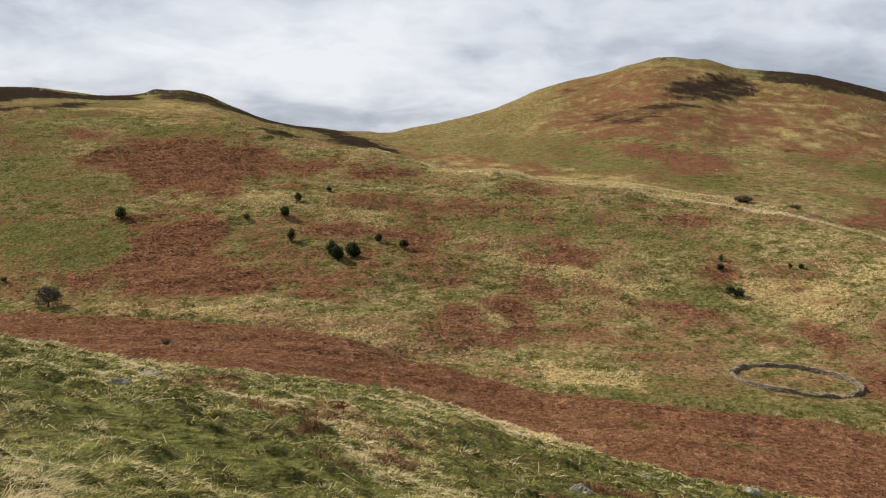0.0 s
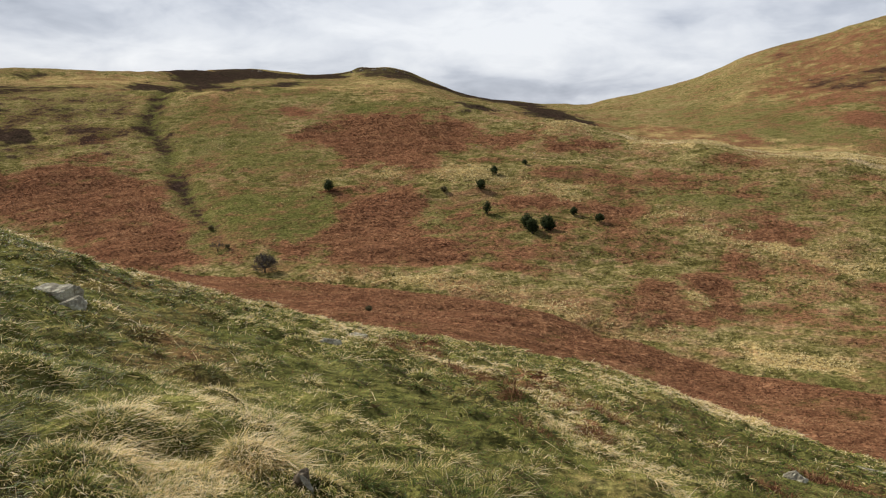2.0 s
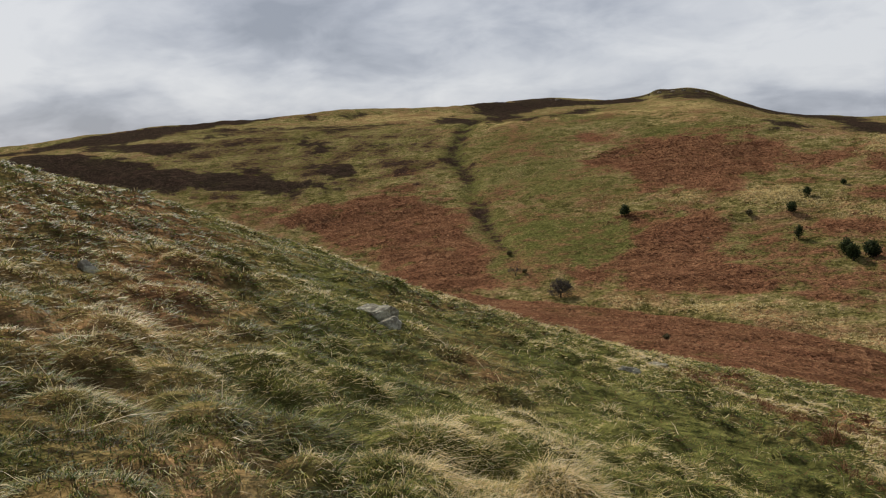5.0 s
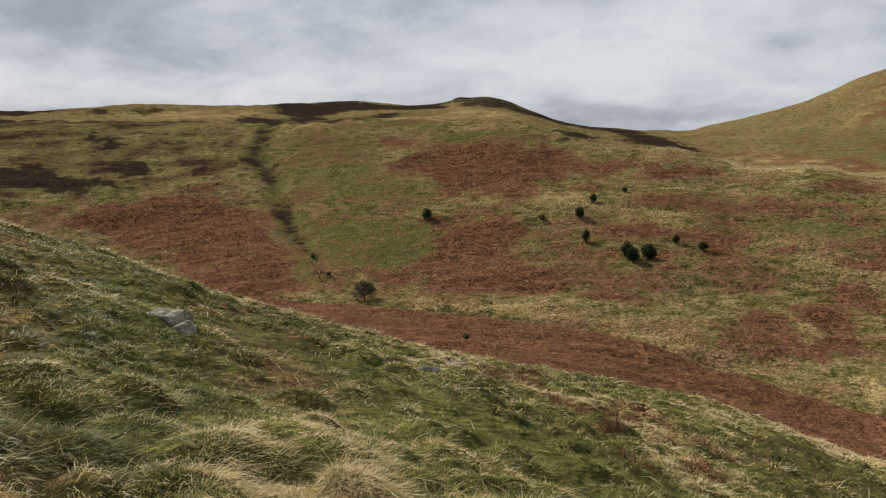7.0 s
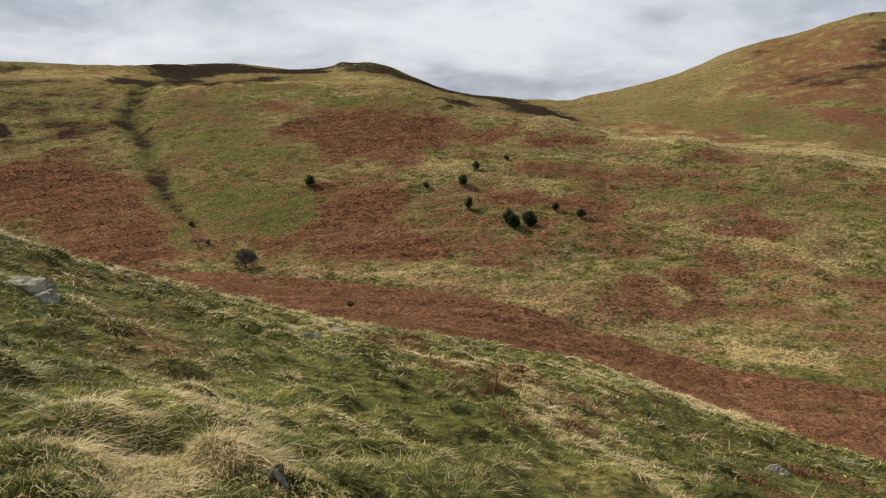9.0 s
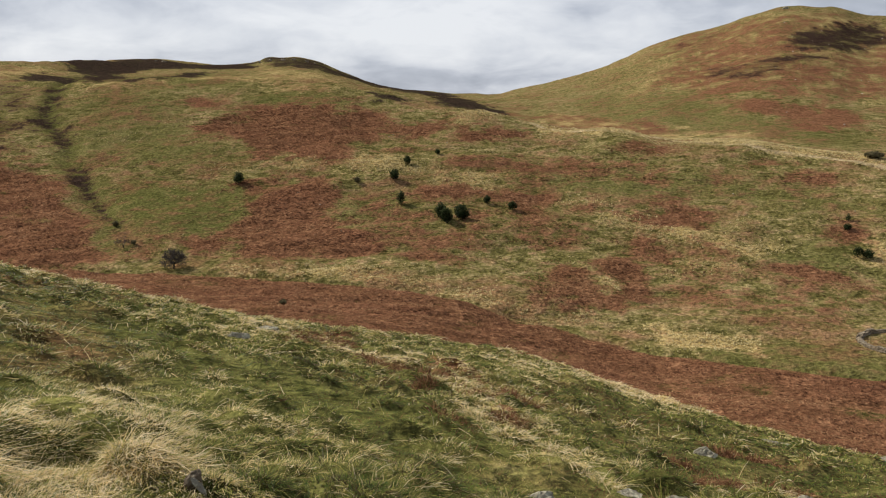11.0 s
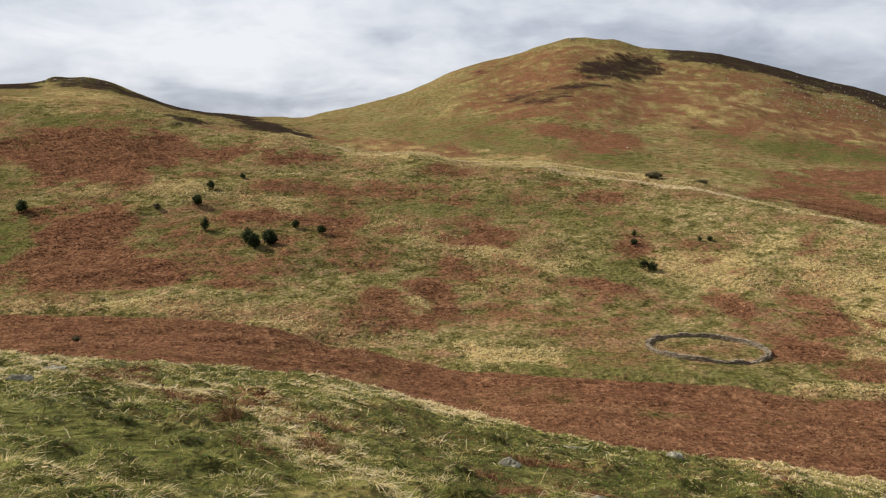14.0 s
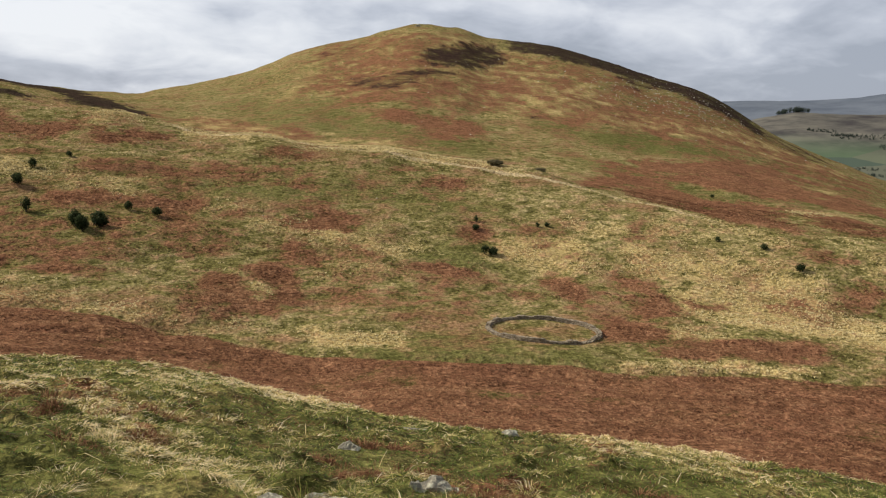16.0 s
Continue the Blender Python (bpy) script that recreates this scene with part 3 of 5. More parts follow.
BRACKEN_PATCHES.append((0.85, [(117, 122), (123, 118), (118, 113), (114, 115), (116, 119)]))
BRACKEN_PATCHES.append((0.75, [(121, 135), (124, 129), (121, 127), (117, 131)]))
BRACKEN_PATCHES.append((0.7, [(71, 167), (79, 163), (77, 156), (72, 157), (70, 163)]))
BRACKEN_PATCHES.append((0.6, [(69, 140), (74, 135), (70, 129), (67, 132)]))
BRACKEN_PATCHES.append((0.6, [(88, 163), (95, 157), (94, 154), (88, 159)]))
BRACKEN_PATCHES.append((0.52, [(121, 861), (177, 695), (238, 672), (321, 574), (385, 489), (367, 412), (256, 343), (226, 400), (181, 409), (175, 479), (132, 517), (90, 562)]))
BRACKEN_PATCHES.append((0.61, [(133, 642), (174, 641), (203, 601), (210, 517), (251, 485), (197, 378), (185, 418), (151, 442), (119, 454), (90, 461), (81, 566)]))
BRACKEN_PATCHES.append((0.5, [(-19, 481), (14, 464), (49, 422), (64, 397), (60, 374), (17, 246), (2, 262)]))
BRACKEN_PATCHES.append((0.49, [(362, 577), (380, 514), (396, 461), (372, 369), (214, 211), (250, 289), (247, 331), (259, 409)]))
BRACKEN_PATCHES.append((0.58, [(266, 472), (310, 446), (374, 445), (362, 367), (335, 331), (297, 353), (248, 380), (214, 410)]))
BRACKEN_PATCHES.append((0.54, [(125, 642), (185, 634), (227, 560), (267, 517), (203, 390), (178, 422), (147, 432), (121, 442), (111, 502)]))
BRACKEN_PATCHES.append((0.48, [(-43, 191), (-24, 198), (0, 194), (15, 184), (16, 165), (1, 163), (-14, 160), (-29, 164)]))
BRACKEN_PATCHES.append((0.45, [(21, 172), (35, 164), (55, 156), (60, 142), (46, 130), (30, 138), (22, 146)]))
BRACKEN_PATCHES.append((0.45, [(-22, 224), (17, 224), (44, 206), (69, 198), (60, 191), (29, 198), (2, 203), (-19, 210)]))
BRACKEN_PATCHES.append((1, [(-4.7, 15.7), (-4.9, 22.6), (-3.7, 15.7), (-4.3, 14.7)]))
BRACKEN_PATCHES.append((0.8, [(-2.3, 17.8), (-1.1, 16.7), (-0.5, 16.3), (-1.1, 14.3), (-1.8, 14.6)]))
BRACKEN_PATCHES.append((0.7, [(-3.1, 15.1), (-2.0, 14.8), (-1.6, 16.6), (-1.9, 13.5), (-2.7, 13.2)]))
BRACKEN_PATCHES.append((0.7, [(-2.0, 16.3), (-0.5, 16.2), (-0.6, 14.7), (-1.7, 14.2)]))
BRACKEN_PATCHES.append((1, [(-0.5, 11.5), (-0.2, 11.2), (-0.2, 10.0), (-0.4, 10.2)]))
BRACKEN_PATCHES.append((1, [(3.5, 9.9), (4.9, 10.2), (4.7, 9.4), (2.9, 7.9)]))
BRACKEN_PATCHES.append((0.8, [(8.3, 14.9), (8.4, 13.7), (8.0, 13.1), (6.3, 11.1)]))
HEATHER_PATCHES = []
HEATHER_PATCHES.append((1, [(-257, 215), (-248, 221), (-231, 222), (-217, 227), (-199, 224), (-186, 219), (-176, 220), (-174, 217), (-181, 216), (-192, 218), (-186, 213), (-195, 213), (-208, 212), (-218, 203), (-235, 196)]))
HEATHER_PATCHES.append((1, [(-208, 245), (-196, 242), (-188, 245), (-182, 241), (-180, 235), (-186, 232), (-197, 234)]))
HEATHER_PATCHES.append((1, [(-246, 280), (-241, 283), (-228, 272), (-215, 264), (-215, 259), (-226, 264), (-237, 270)]))
HEATHER_PATCHES.append((1, [(-299, 252), (-293, 260), (-274, 253), (-271, 243), (-276, 237), (-281, 236)]))
HEATHER_PATCHES.append((0.8, [(-234, 231), (-225, 236), (-212, 232), (-203, 230), (-209, 228), (-222, 229)]))
HEATHER_PATCHES.append((0.95, [(-382, 323), (-377, 340), (-366, 352), (-360, 375), (-343, 377), (-344, 363), (-349, 336), (-335, 298), (-344, 290)]))
HEATHER_PATCHES.append((0.9, [(-307, 387), (-303, 400), (-294, 394), (-294, 379)]))
HEATHER_PATCHES.append((0.9, [(-325, 372), (-318, 378), (-314, 371)]))
HEATHER_PATCHES.append((0.9, [(-302, 286), (-303, 294), (-293, 287), (-291, 278)]))
HEATHER_PATCHES.append((0.9, [(-268, 263), (-262, 267), (-256, 267), (-261, 262)]))
HEATHER_PATCHES.append((0.9, [(-200, 268), (-197, 270), (-193, 265), (-194, 262)]))
HEATHER_PATCHES.append((0.9, [(-252, 303), (-242, 301), (-238, 303), (-239, 296)]))
HEATHER_PATCHES.append((0.8, [(-189, 270), (-185, 270), (-183, 267), (-186, 266)]))
HEATHER_PATCHES.append((0.55, [(-185, 273), (-177, 276), (-176, 272)]))
HEATHER_PATCHES.append((1, [(-285, 494), (-287, 529), (-290, 597), (-276, 628), (-263, 618), (-238, 675), (-231, 701), (-210, 634), (-223, 593), (-239, 568), (-248, 538), (-245, 506), (-239, 477), (-210, 433), (-155, 304), (-162, 307), (-228, 420), (-267, 476)]))
HEATHER_PATCHES.append((0.9, [(-147, 303), (-143, 309), (-209, 487), (-213, 535), (-211, 563), (-201, 505), (-137, 309)]))
HEATHER_PATCHES.append((1, [(-245, 396), (-231, 393), (-229, 408), (-170, 308), (-172, 302), (-186, 308), (-224, 355)]))
HEATHER_PATCHES.append((0.6, [(-304, 320), (-279, 327), (-240, 332), (-220, 330), (-211, 315), (-264, 313), (-296, 312)]))
HEATHER_PATCHES.append((0.95, [(-155, 687), (-140, 759), (-114, 783), (-68, 759), (-63, 701), (-79, 544), (-125, 678), (-140, 620)]))
HEATHER_PATCHES.append((0.72, [(-231, 701), (-225, 713), (-185, 712), (-150, 688), (-140, 620), (-155, 598), (-180, 612)]))
HEATHER_PATCHES.append((1, [(-54, 288), (-53, 295), (-46, 288), (-42, 286), (-47, 281), (-52, 280)]))
HEATHER_PATCHES.append((1, [(-81, 687), (-67, 699), (-34, 527), (-21, 503), (-16, 484), (-15, 276), (-22, 279), (-28, 282), (-30, 296)]))
HEATHER_PATCHES.append((0.64, [(-169, 290), (-172, 301), (-160, 281), (-155, 267), (-138, 243), (-130, 232), (-134, 233), (-142, 241), (-155, 248), (-163, 261), (-164, 271)]))
HEATHER_PATCHES.append((0.72, [(181, 606), (196, 616), (229, 653), (255, 665), (248, 627), (232, 603), (208, 569), (189, 559), (177, 567), (161, 563)]))
HEATHER_PATCHES.append((0.54, [(118, 570), (130, 539), (150, 550), (169, 553), (186, 549), (164, 525), (148, 517), (132, 482), (117, 486), (109, 508)]))
HEATHER_PATCHES.append((0.32, [(104, 702), (123, 707), (150, 704), (141, 682), (111, 659)]))
HEATHER_PATCHES.append((0.36, [(149, 521), (176, 540), (166, 520), (143, 498)]))
HEATHER_PATCHES.append((0.72, [(254, 682), (298, 682), (325, 660), (355, 635), (384, 611), (382, 553), (397, 537), (394, 507), (381, 471), (361, 464), (366, 501), (351, 514), (343, 531), (334, 553), (319, 562), (312, 602), (291, 610), (281, 654)]))
HEATHER_PATCHES.append((0.5, [(329, 597), (344, 563), (335, 532), (313, 526), (301, 537)]))
HEATHER_PATCHES.append((0.43, [(380, 515), (421, 503), (409, 444), (364, 399), (373, 450), (358, 471)]))
HEATHER_PATCHES.append((0.43, [(179, 419), (190, 423), (184, 411), (177, 411)]))
HEATHER_PATCHES.append((0.43, [(247, 444), (274, 459), (279, 453), (248, 434)]))
HEATHER_PATCHES.append((0.43, [(-348, 294), (-276, 327), (-184, 299), (-167, 271), (-150, 234), (-136, 221), (-163, 230), (-181, 212), (-188, 202), (-228, 190)]))
HEATHER_PATCHES.append((1, [(-346, 178), (-396, 257), (-405, 279), (-402, 311), (-384, 335), (-370, 365), (-354, 367), (-348, 351), (-361, 334), (-346, 294), (-325, 266), (-335, 253), (-369, 257), (-366, 237), (-324, 166)]))
HEATHER_PATCHES.append((0.85, [(-363, 252), (-326, 252), (-298, 250), (-283, 251), (-270, 249), (-271, 241), (-301, 232), (-316, 225)]))
HEATHER_PATCHES.append((1, [(-319, 164), (-333, 216), (-308, 213), (-285, 217), (-266, 217), (-239, 214), (-221, 221), (-212, 226), (-201, 225), (-193, 219), (-205, 218), (-186, 214), (-195, 212), (-213, 208), (-226, 202), (-236, 196), (-242, 192), (-255, 191), (-277, 191), (-288, 186), (-305, 156)]))
HEATHER_PATCHES.append((1, [(-199, 225), (-187, 223), (-174, 219), (-176, 216), (-189, 217)]))
HEATHER_PATCHES.append((0.8, [(-232, 232), (-222, 233), (-219, 230), (-225, 228)]))
HEATHER_PATCHES.append((0.9, [(-301, 285), (-298, 291), (-285, 279), (-287, 273)]))
HEATHER_PATCHES.append((0.9, [(-267, 262), (-262, 267), (-259, 263), (-263, 259)]))
HEATHER_PATCHES.append((0.75, [(-329, 304), (-327, 318), (-305, 319), (-297, 311), (-313, 304), (-317, 296)]))
HEATHER_PATCHES.append((0.8, [(-323, 371), (-319, 375), (-314, 371), (-318, 367)]))
HEATHER_PATCHES.append((0.8, [(263, 659), (293, 614), (312, 602), (319, 562), (336, 557), (347, 536), (352, 515), (369, 506), (370, 475), (481, 618), (480, 657), (458, 670), (450, 696), (436, 724), (415, 730), (405, 783), (381, 798), (342, 857)]))
STRAW_PATCHES = []
STRAW_PATCHES.append((0.75, [(-59, 149), (-50, 150), (-40, 152), (-29, 150), (-18, 145), (-12, 141), (-6, 136), (-8, 132), (-16, 141), (-28, 143), (-39, 147), (-53, 145)]))
STRAW_PATCHES.append((1, [(21, 130), (24, 126), (30, 124), (34, 120), (32, 116), (26, 119), (21, 121), (20, 124)]))
STRAW_PATCHES.append((0.75, [(-8, 141), (1, 133), (9, 133), (8, 131), (0, 132), (-8, 135)]))
STRAW_PATCHES.append((0.6, [(6, 195), (18, 187), (29, 179), (43, 170), (50, 165), (43, 158), (34, 167), (21, 175), (9, 184)]))
STRAW_PATCHES.append((0.7, [(67, 164), (77, 163), (84, 157), (78, 145), (71, 148), (65, 155), (60, 159)]))
STRAW_PATCHES.append((0.5, [(24, 162), (45, 159), (44, 154), (27, 153)]))
STRAW_PATCHES.append((0.7, [(7, 143), (9, 155), (12, 153), (17, 148), (14, 144), (12, 150)]))
STRAW_PATCHES.append((0.75, [(-71, 219), (-55, 218), (-48, 225), (-38, 220), (-25, 212), (-12, 205), (-13, 202), (-25, 210), (-38, 211), (-54, 214)]))
STRAW_PATCHES.append((0.85, [(-22, 205), (-13, 203), (-6, 201), (-11, 200), (-20, 202)]))
STRAW_PATCHES.append((0.65, [(-198, 498), (-163, 504), (-76, 300), (-59, 298), (-74, 293), (-101, 312), (-125, 313)]))
STRAW_PATCHES.append((0.65, [(-308, 365), (-283, 407), (-262, 440), (-242, 419), (-232, 348), (-278, 351)]))
STRAW_PATCHES.append((0.4, [(-277, 232), (-226, 251), (-170, 261), (-149, 234), (-170, 227), (-218, 242), (-264, 221)]))
STRAW_PATCHES.append((0.6, [(-170, 302), (-147, 298), (-136, 316), (-131, 305), (-140, 294), (-157, 288)]))
STRAW_PATCHES.append((0.95, [(58, 100), (64, 100), (72, 99), (78, 95), (83, 92), (80, 91), (69, 95), (61, 97), (58, 99)]))
STRAW_PATCHES.append((0.9, [(75, 114), (81, 112), (84, 109), (81, 107), (75, 111)]))
# paler grass, its density raised to put a sunlit patch into the colour
STRAW_PATCHES.append((0.9, [(100, 136), (112, 127), (110, 113), (113, 107), (102, 97), (97, 105), (89, 111), (83, 120), (87, 130)]))
STRAW_PATCHES.append((0.7, [(88, 152), (106, 140), (114, 125), (106, 123), (96, 135), (84, 140)]))
STRAW_PATCHES.append((0.6, [(247, 293), (277, 310), (257, 277), (237, 267)]))
STRAW_PATCHES.append((0.6, [(182, 219), (212, 235), (232, 227), (229, 223), (193, 215)]))
STRAW_PATCHES.append((0.55, [(82, 167), (105, 159), (109, 144), (98, 147), (83, 156)]))
STRAW_PATCHES.append((0.7, [(129, 135), (132, 128), (125, 120), (123, 125)]))
STRAW_PATCHES.append((0.68, [(218, 670), (256, 694), (225, 635), (193, 621)]))
STRAW_PATCHES.append((0.15, [(-38, 900), (66, 872), (104, 734), (128, 736), (125, 642), (66, 568), (22, 508)]))
STRAW_PATCHES.append((1, [(36.4, 74.1), (40.9, 72.8), (11.6, 17.5), (13.8, 17.3), (10.7, 13.5), (8.7, 13.2), (9.2, 16.7)]))
STRAW_PATCHES.append((1, [(7, 102), (14, 95), (19, 87), (4, 21), (3, 19), (1, 19)]))
STRAW_PATCHES.append((0.25, [(-1.2, 9.4), (0.1, 9.0), (1.1, 8.7), (0.6, 6.9), (-0.4, 6.5), (-0.9, 7.2)]))
STRAW_PATCHES.append((0.6, [(-3.5, 4.2), (-3.6, 7.4), (-2.4, 4.9), (-2.8, 3.5)]))
STRAW_PATCHES.append((0.58, [(209, 577), (269, 561), (274, 488), (295, 424), (222, 393), (190, 431)]))
STRAW_PATCHES.append((0.6, [(-204, 625), (-151, 534), (-115, 538), (-64, 300), (-93, 313)]))
STRAW_PATCHES.append((0.8, [(-1, 264), (8, 248), (21, 241), (44, 233), (64, 219), (83, 211), (84, 219), (95, 332), (70, 372), (35, 399), (13, 410)]))
STRAW_PATCHES.append((0.8, [(-24, 259), (-2, 435), (17, 248), (69, 369), (100, 341), (92, 358), (49, 404), (12, 467), (-9, 271)]))
STRAW_PATCHES.append((0.68, [(266, 472), (310, 446), (374, 445), (362, 367), (313, 373), (257, 394), (222, 424)]))
STRAW_PATCHES.append((0.44, [(92, 651), (185, 718), (267, 662), (303, 591), (209, 403), (168, 411), (134, 436), (99, 474), (56, 513)]))
STRAW_PATCHES.append((0.9, [(-1.4, 13.3), (-1.0, 15.2), (-0.4, 12.3), (-0.5, 10.5), (-1.0, 10.2)]))
STRAW_PATCHES.append((0.8, [(-6.3, 17.9), (-5.7, 19.7), (-4.7, 14.9), (-5.2, 14.1)]))
STRAW_PATCHES.append((1, [(-2.7, 3.6), (-2.4, 3.9), (-2.1, 3.7), (-1.9, 3.4), (-2.2, 3.0)]))
STRAW_PATCHES.append((0.7, [(-3.2, 6.0), (-3.2, 6.8), (-2.0, 4.1), (-2.1, 3.8)]))
STRAW_PATCHES.append((0.7, [(-1.6, 17.0), (-0.5, 15.7), (-0.2, 12.3), (-0.8, 11.8), (-1.6, 13.3)]))
STRAW_PATCHES.append((0.8, [(-0.7, 10.2), (0.2, 11.5), (0.8, 8.7), (0.7, 7.2), (0.1, 7.8), (-0.5, 8.4)]))
STRAW_PATCHES.append((1, [(35.8, 72.7), (39.9, 73.4), (9.8, 15.4), (11.1, 14.9), (11.5, 13.5), (9.5, 12.6), (8.2, 13.5), (8.2, 15.9)]))
STRAW_PATCHES.append((0.9, [(1.3, 21.2), (2.5, 21.8), (15.2, 92.3), (2.2, 19.6)]))
STRAW_PATCHES.append((0.9, [(-0.9, 14.1), (-0.3, 12.4), (-0.2, 11.7), (-0.6, 12.2)]))
STRAW_PATCHES.append((0.6, [(0.0, 11.8), (1.0, 13.5), (0.7, 10.1), (0.1, 10.1)]))
STRAW_PATCHES.append((0.7, [(-3.6, 15.7), (-2.5, 18.3), (-2.3, 14.8), (-3.3, 15.0)]))
STRAW_PATCHES.append((0.6, [(-0.6, 22.2), (1.5, 23.7), (0.8, 16.6), (-0.3, 16.3)]))
LUSH_PATCHES = []
LUSH_PATCHES.append((0.6, [(-152, 271), (-152, 289), (-134, 291), (-114, 265), (-86, 233), (-75, 222), (-79, 214), (-102, 212), (-118, 222), (-125, 226), (-139, 247)]))
LUSH_PATCHES.append((0.95, [(-107, 204), (-97, 208), (-77, 199), (-66, 191), (-65, 183), (-66, 171), (-73, 168), (-83, 171), (-93, 183), (-103, 196)]))
LUSH_PATCHES.append((0.8, [(-94, 290), (-77, 290), (-64, 284), (-58, 274), (-70, 277), (-84, 277), (-93, 276)]))
LUSH_PATCHES.append((0.6, [(-39, 198), (-24, 193), (-21, 178), (-29, 168), (-37, 177), (-44, 190)]))
LUSH_PATCHES.append((0.6, [(-76, 157), (-68, 156), (-55, 150), (-58, 149), (-71, 151)]))
LUSH_PATCHES.append((0.5, [(-8, 223), (20, 214), (18, 192), (9, 196), (-6, 203)]))
LUSH_PATCHES.append((0.6, [(67, 465), (87, 446), (98, 404), (113, 382), (124, 360), (140, 352), (116, 323), (96, 344), (74, 375), (62, 415)]))
LUSH_PATCHES.append((0.6, [(9, 207), (31, 212), (51, 207), (53, 195), (66, 191), (73, 176), (62, 176), (41, 192), (15, 194)]))
LUSH_PATCHES.append((0.7, [(25, 121), (34, 119), (46, 118), (47, 107), (57, 104), (55, 101), (45, 105), (34, 109), (24, 110)]))
LUSH_PATCHES.append((0.9, [(204, 383), (232, 381), (268, 369), (258, 351), (216, 331), (196, 345), (188, 358)]))
LUSH_PATCHES.append((0.7, [(184, 408), (200, 401), (200, 383), (179, 376), (167, 383)]))
LUSH_PATCHES.append((0.6, [(157, 348), (172, 322), (180, 281), (183, 249), (227, 262), (254, 250), (212, 245), (182, 241), (168, 262), (157, 298)]))
LUSH_PATCHES.append((0.7, [(43, 165), (62, 166), (72, 156), (63, 152), (48, 156)]))
LUSH_PATCHES.append((0.6, [(-170, 301), (-131, 286), (-104, 297), (-153, 501), (-214, 542), (-220, 436)]))
LUSH_PATCHES.append((0.5, [(21, 561), (77, 542), (92, 441), (111, 359), (75, 357), (33, 432)]))
LUSH_PATCHES.append((0.8, [(-4.4, 10.2), (-3.3, 10.3), (-2.7, 10.8), (-2.5, 9.1), (-3.5, 9.3), (-4.0, 9.0)]))
LUSH_PATCHES.append((0.9, [(-8.0, 11.7), (-7.1, 12.4), (-6.0, 11.7), (-6.0, 10.7), (-7.0, 10.6)]))
LUSH_PATCHES.append((0.8, [(-4.1, 10.3), (-2.8, 10.6), (-2.2, 9.7), (-2.6, 8.7), (-3.4, 9.3)]))
LUSH_PATCHES.append((0.7, [(-17.9, 12.3), (-18.2, 14.4), (-15.1, 13.0), (-14.1, 10.2), (-14.1, 9.6)]))
LUSH_PATCHES.append((0.9, [(-8.4, 13.4), (-6.9, 12.5), (-6.0, 10.8), (-6.2, 9.8)]))
LUSH_PATCHES.append((1, [(-4.0, 10.4), (-3.2, 10.7), (-2.3, 9.7), (-2.4, 8.7), (-3.2, 9.3)]))
LUSH_PATCHES.append((0.9, [(-11.9, 9.5), (-11.9, 10.3), (-9.6, 8.1), (-9.8, 7.8)]))
LUSH_PATCHES.append((0.9, [(-8.2, 13.1), (-7.1, 12.1), (-6.8, 11.7), (-6.4, 10.3)]))
LUSH_PATCHES.append((1, [(-3.3, 10.4), (-2.8, 11.0), (-2.5, 8.7), (-3.2, 9.4)]))


def inside_by(x, y, outline):
    """Signed distance (m) to the outline, positive inside."""
    pts = np.array(outline, float)
    nxt = np.roll(pts, -1, axis=0)
    best, inside = np.full(x.shape, 1e9), np.zeros(x.shape, bool)
    for (ax, ay), (bx, by) in zip(pts, nxt):
        dx, dy = bx - ax, by - ay
        s = np.clip(((x - ax) * dx + (y - ay) * dy) / (dx * dx + dy * dy + 1e-9), 0, 1)
        best = np.minimum(best, np.hypot(x - ax - s * dx, y - ay - s * dy))
        if ay != by:
            inside ^= ((ay > y) != (by > y)) & (x < dx * (y - ay) / (by - ay) + ax)
    return np.where(inside, best, -best)


TRACK = [(-9, 300), (1, 264), (13.3, 248.5), (35.5, 244), (47.6, 229.5), (59.2, 218.5), (73.2, 211.5), (85.3, 201), (98.5, 187.5), (110.5, 160.8), (117.2, 138.5)]


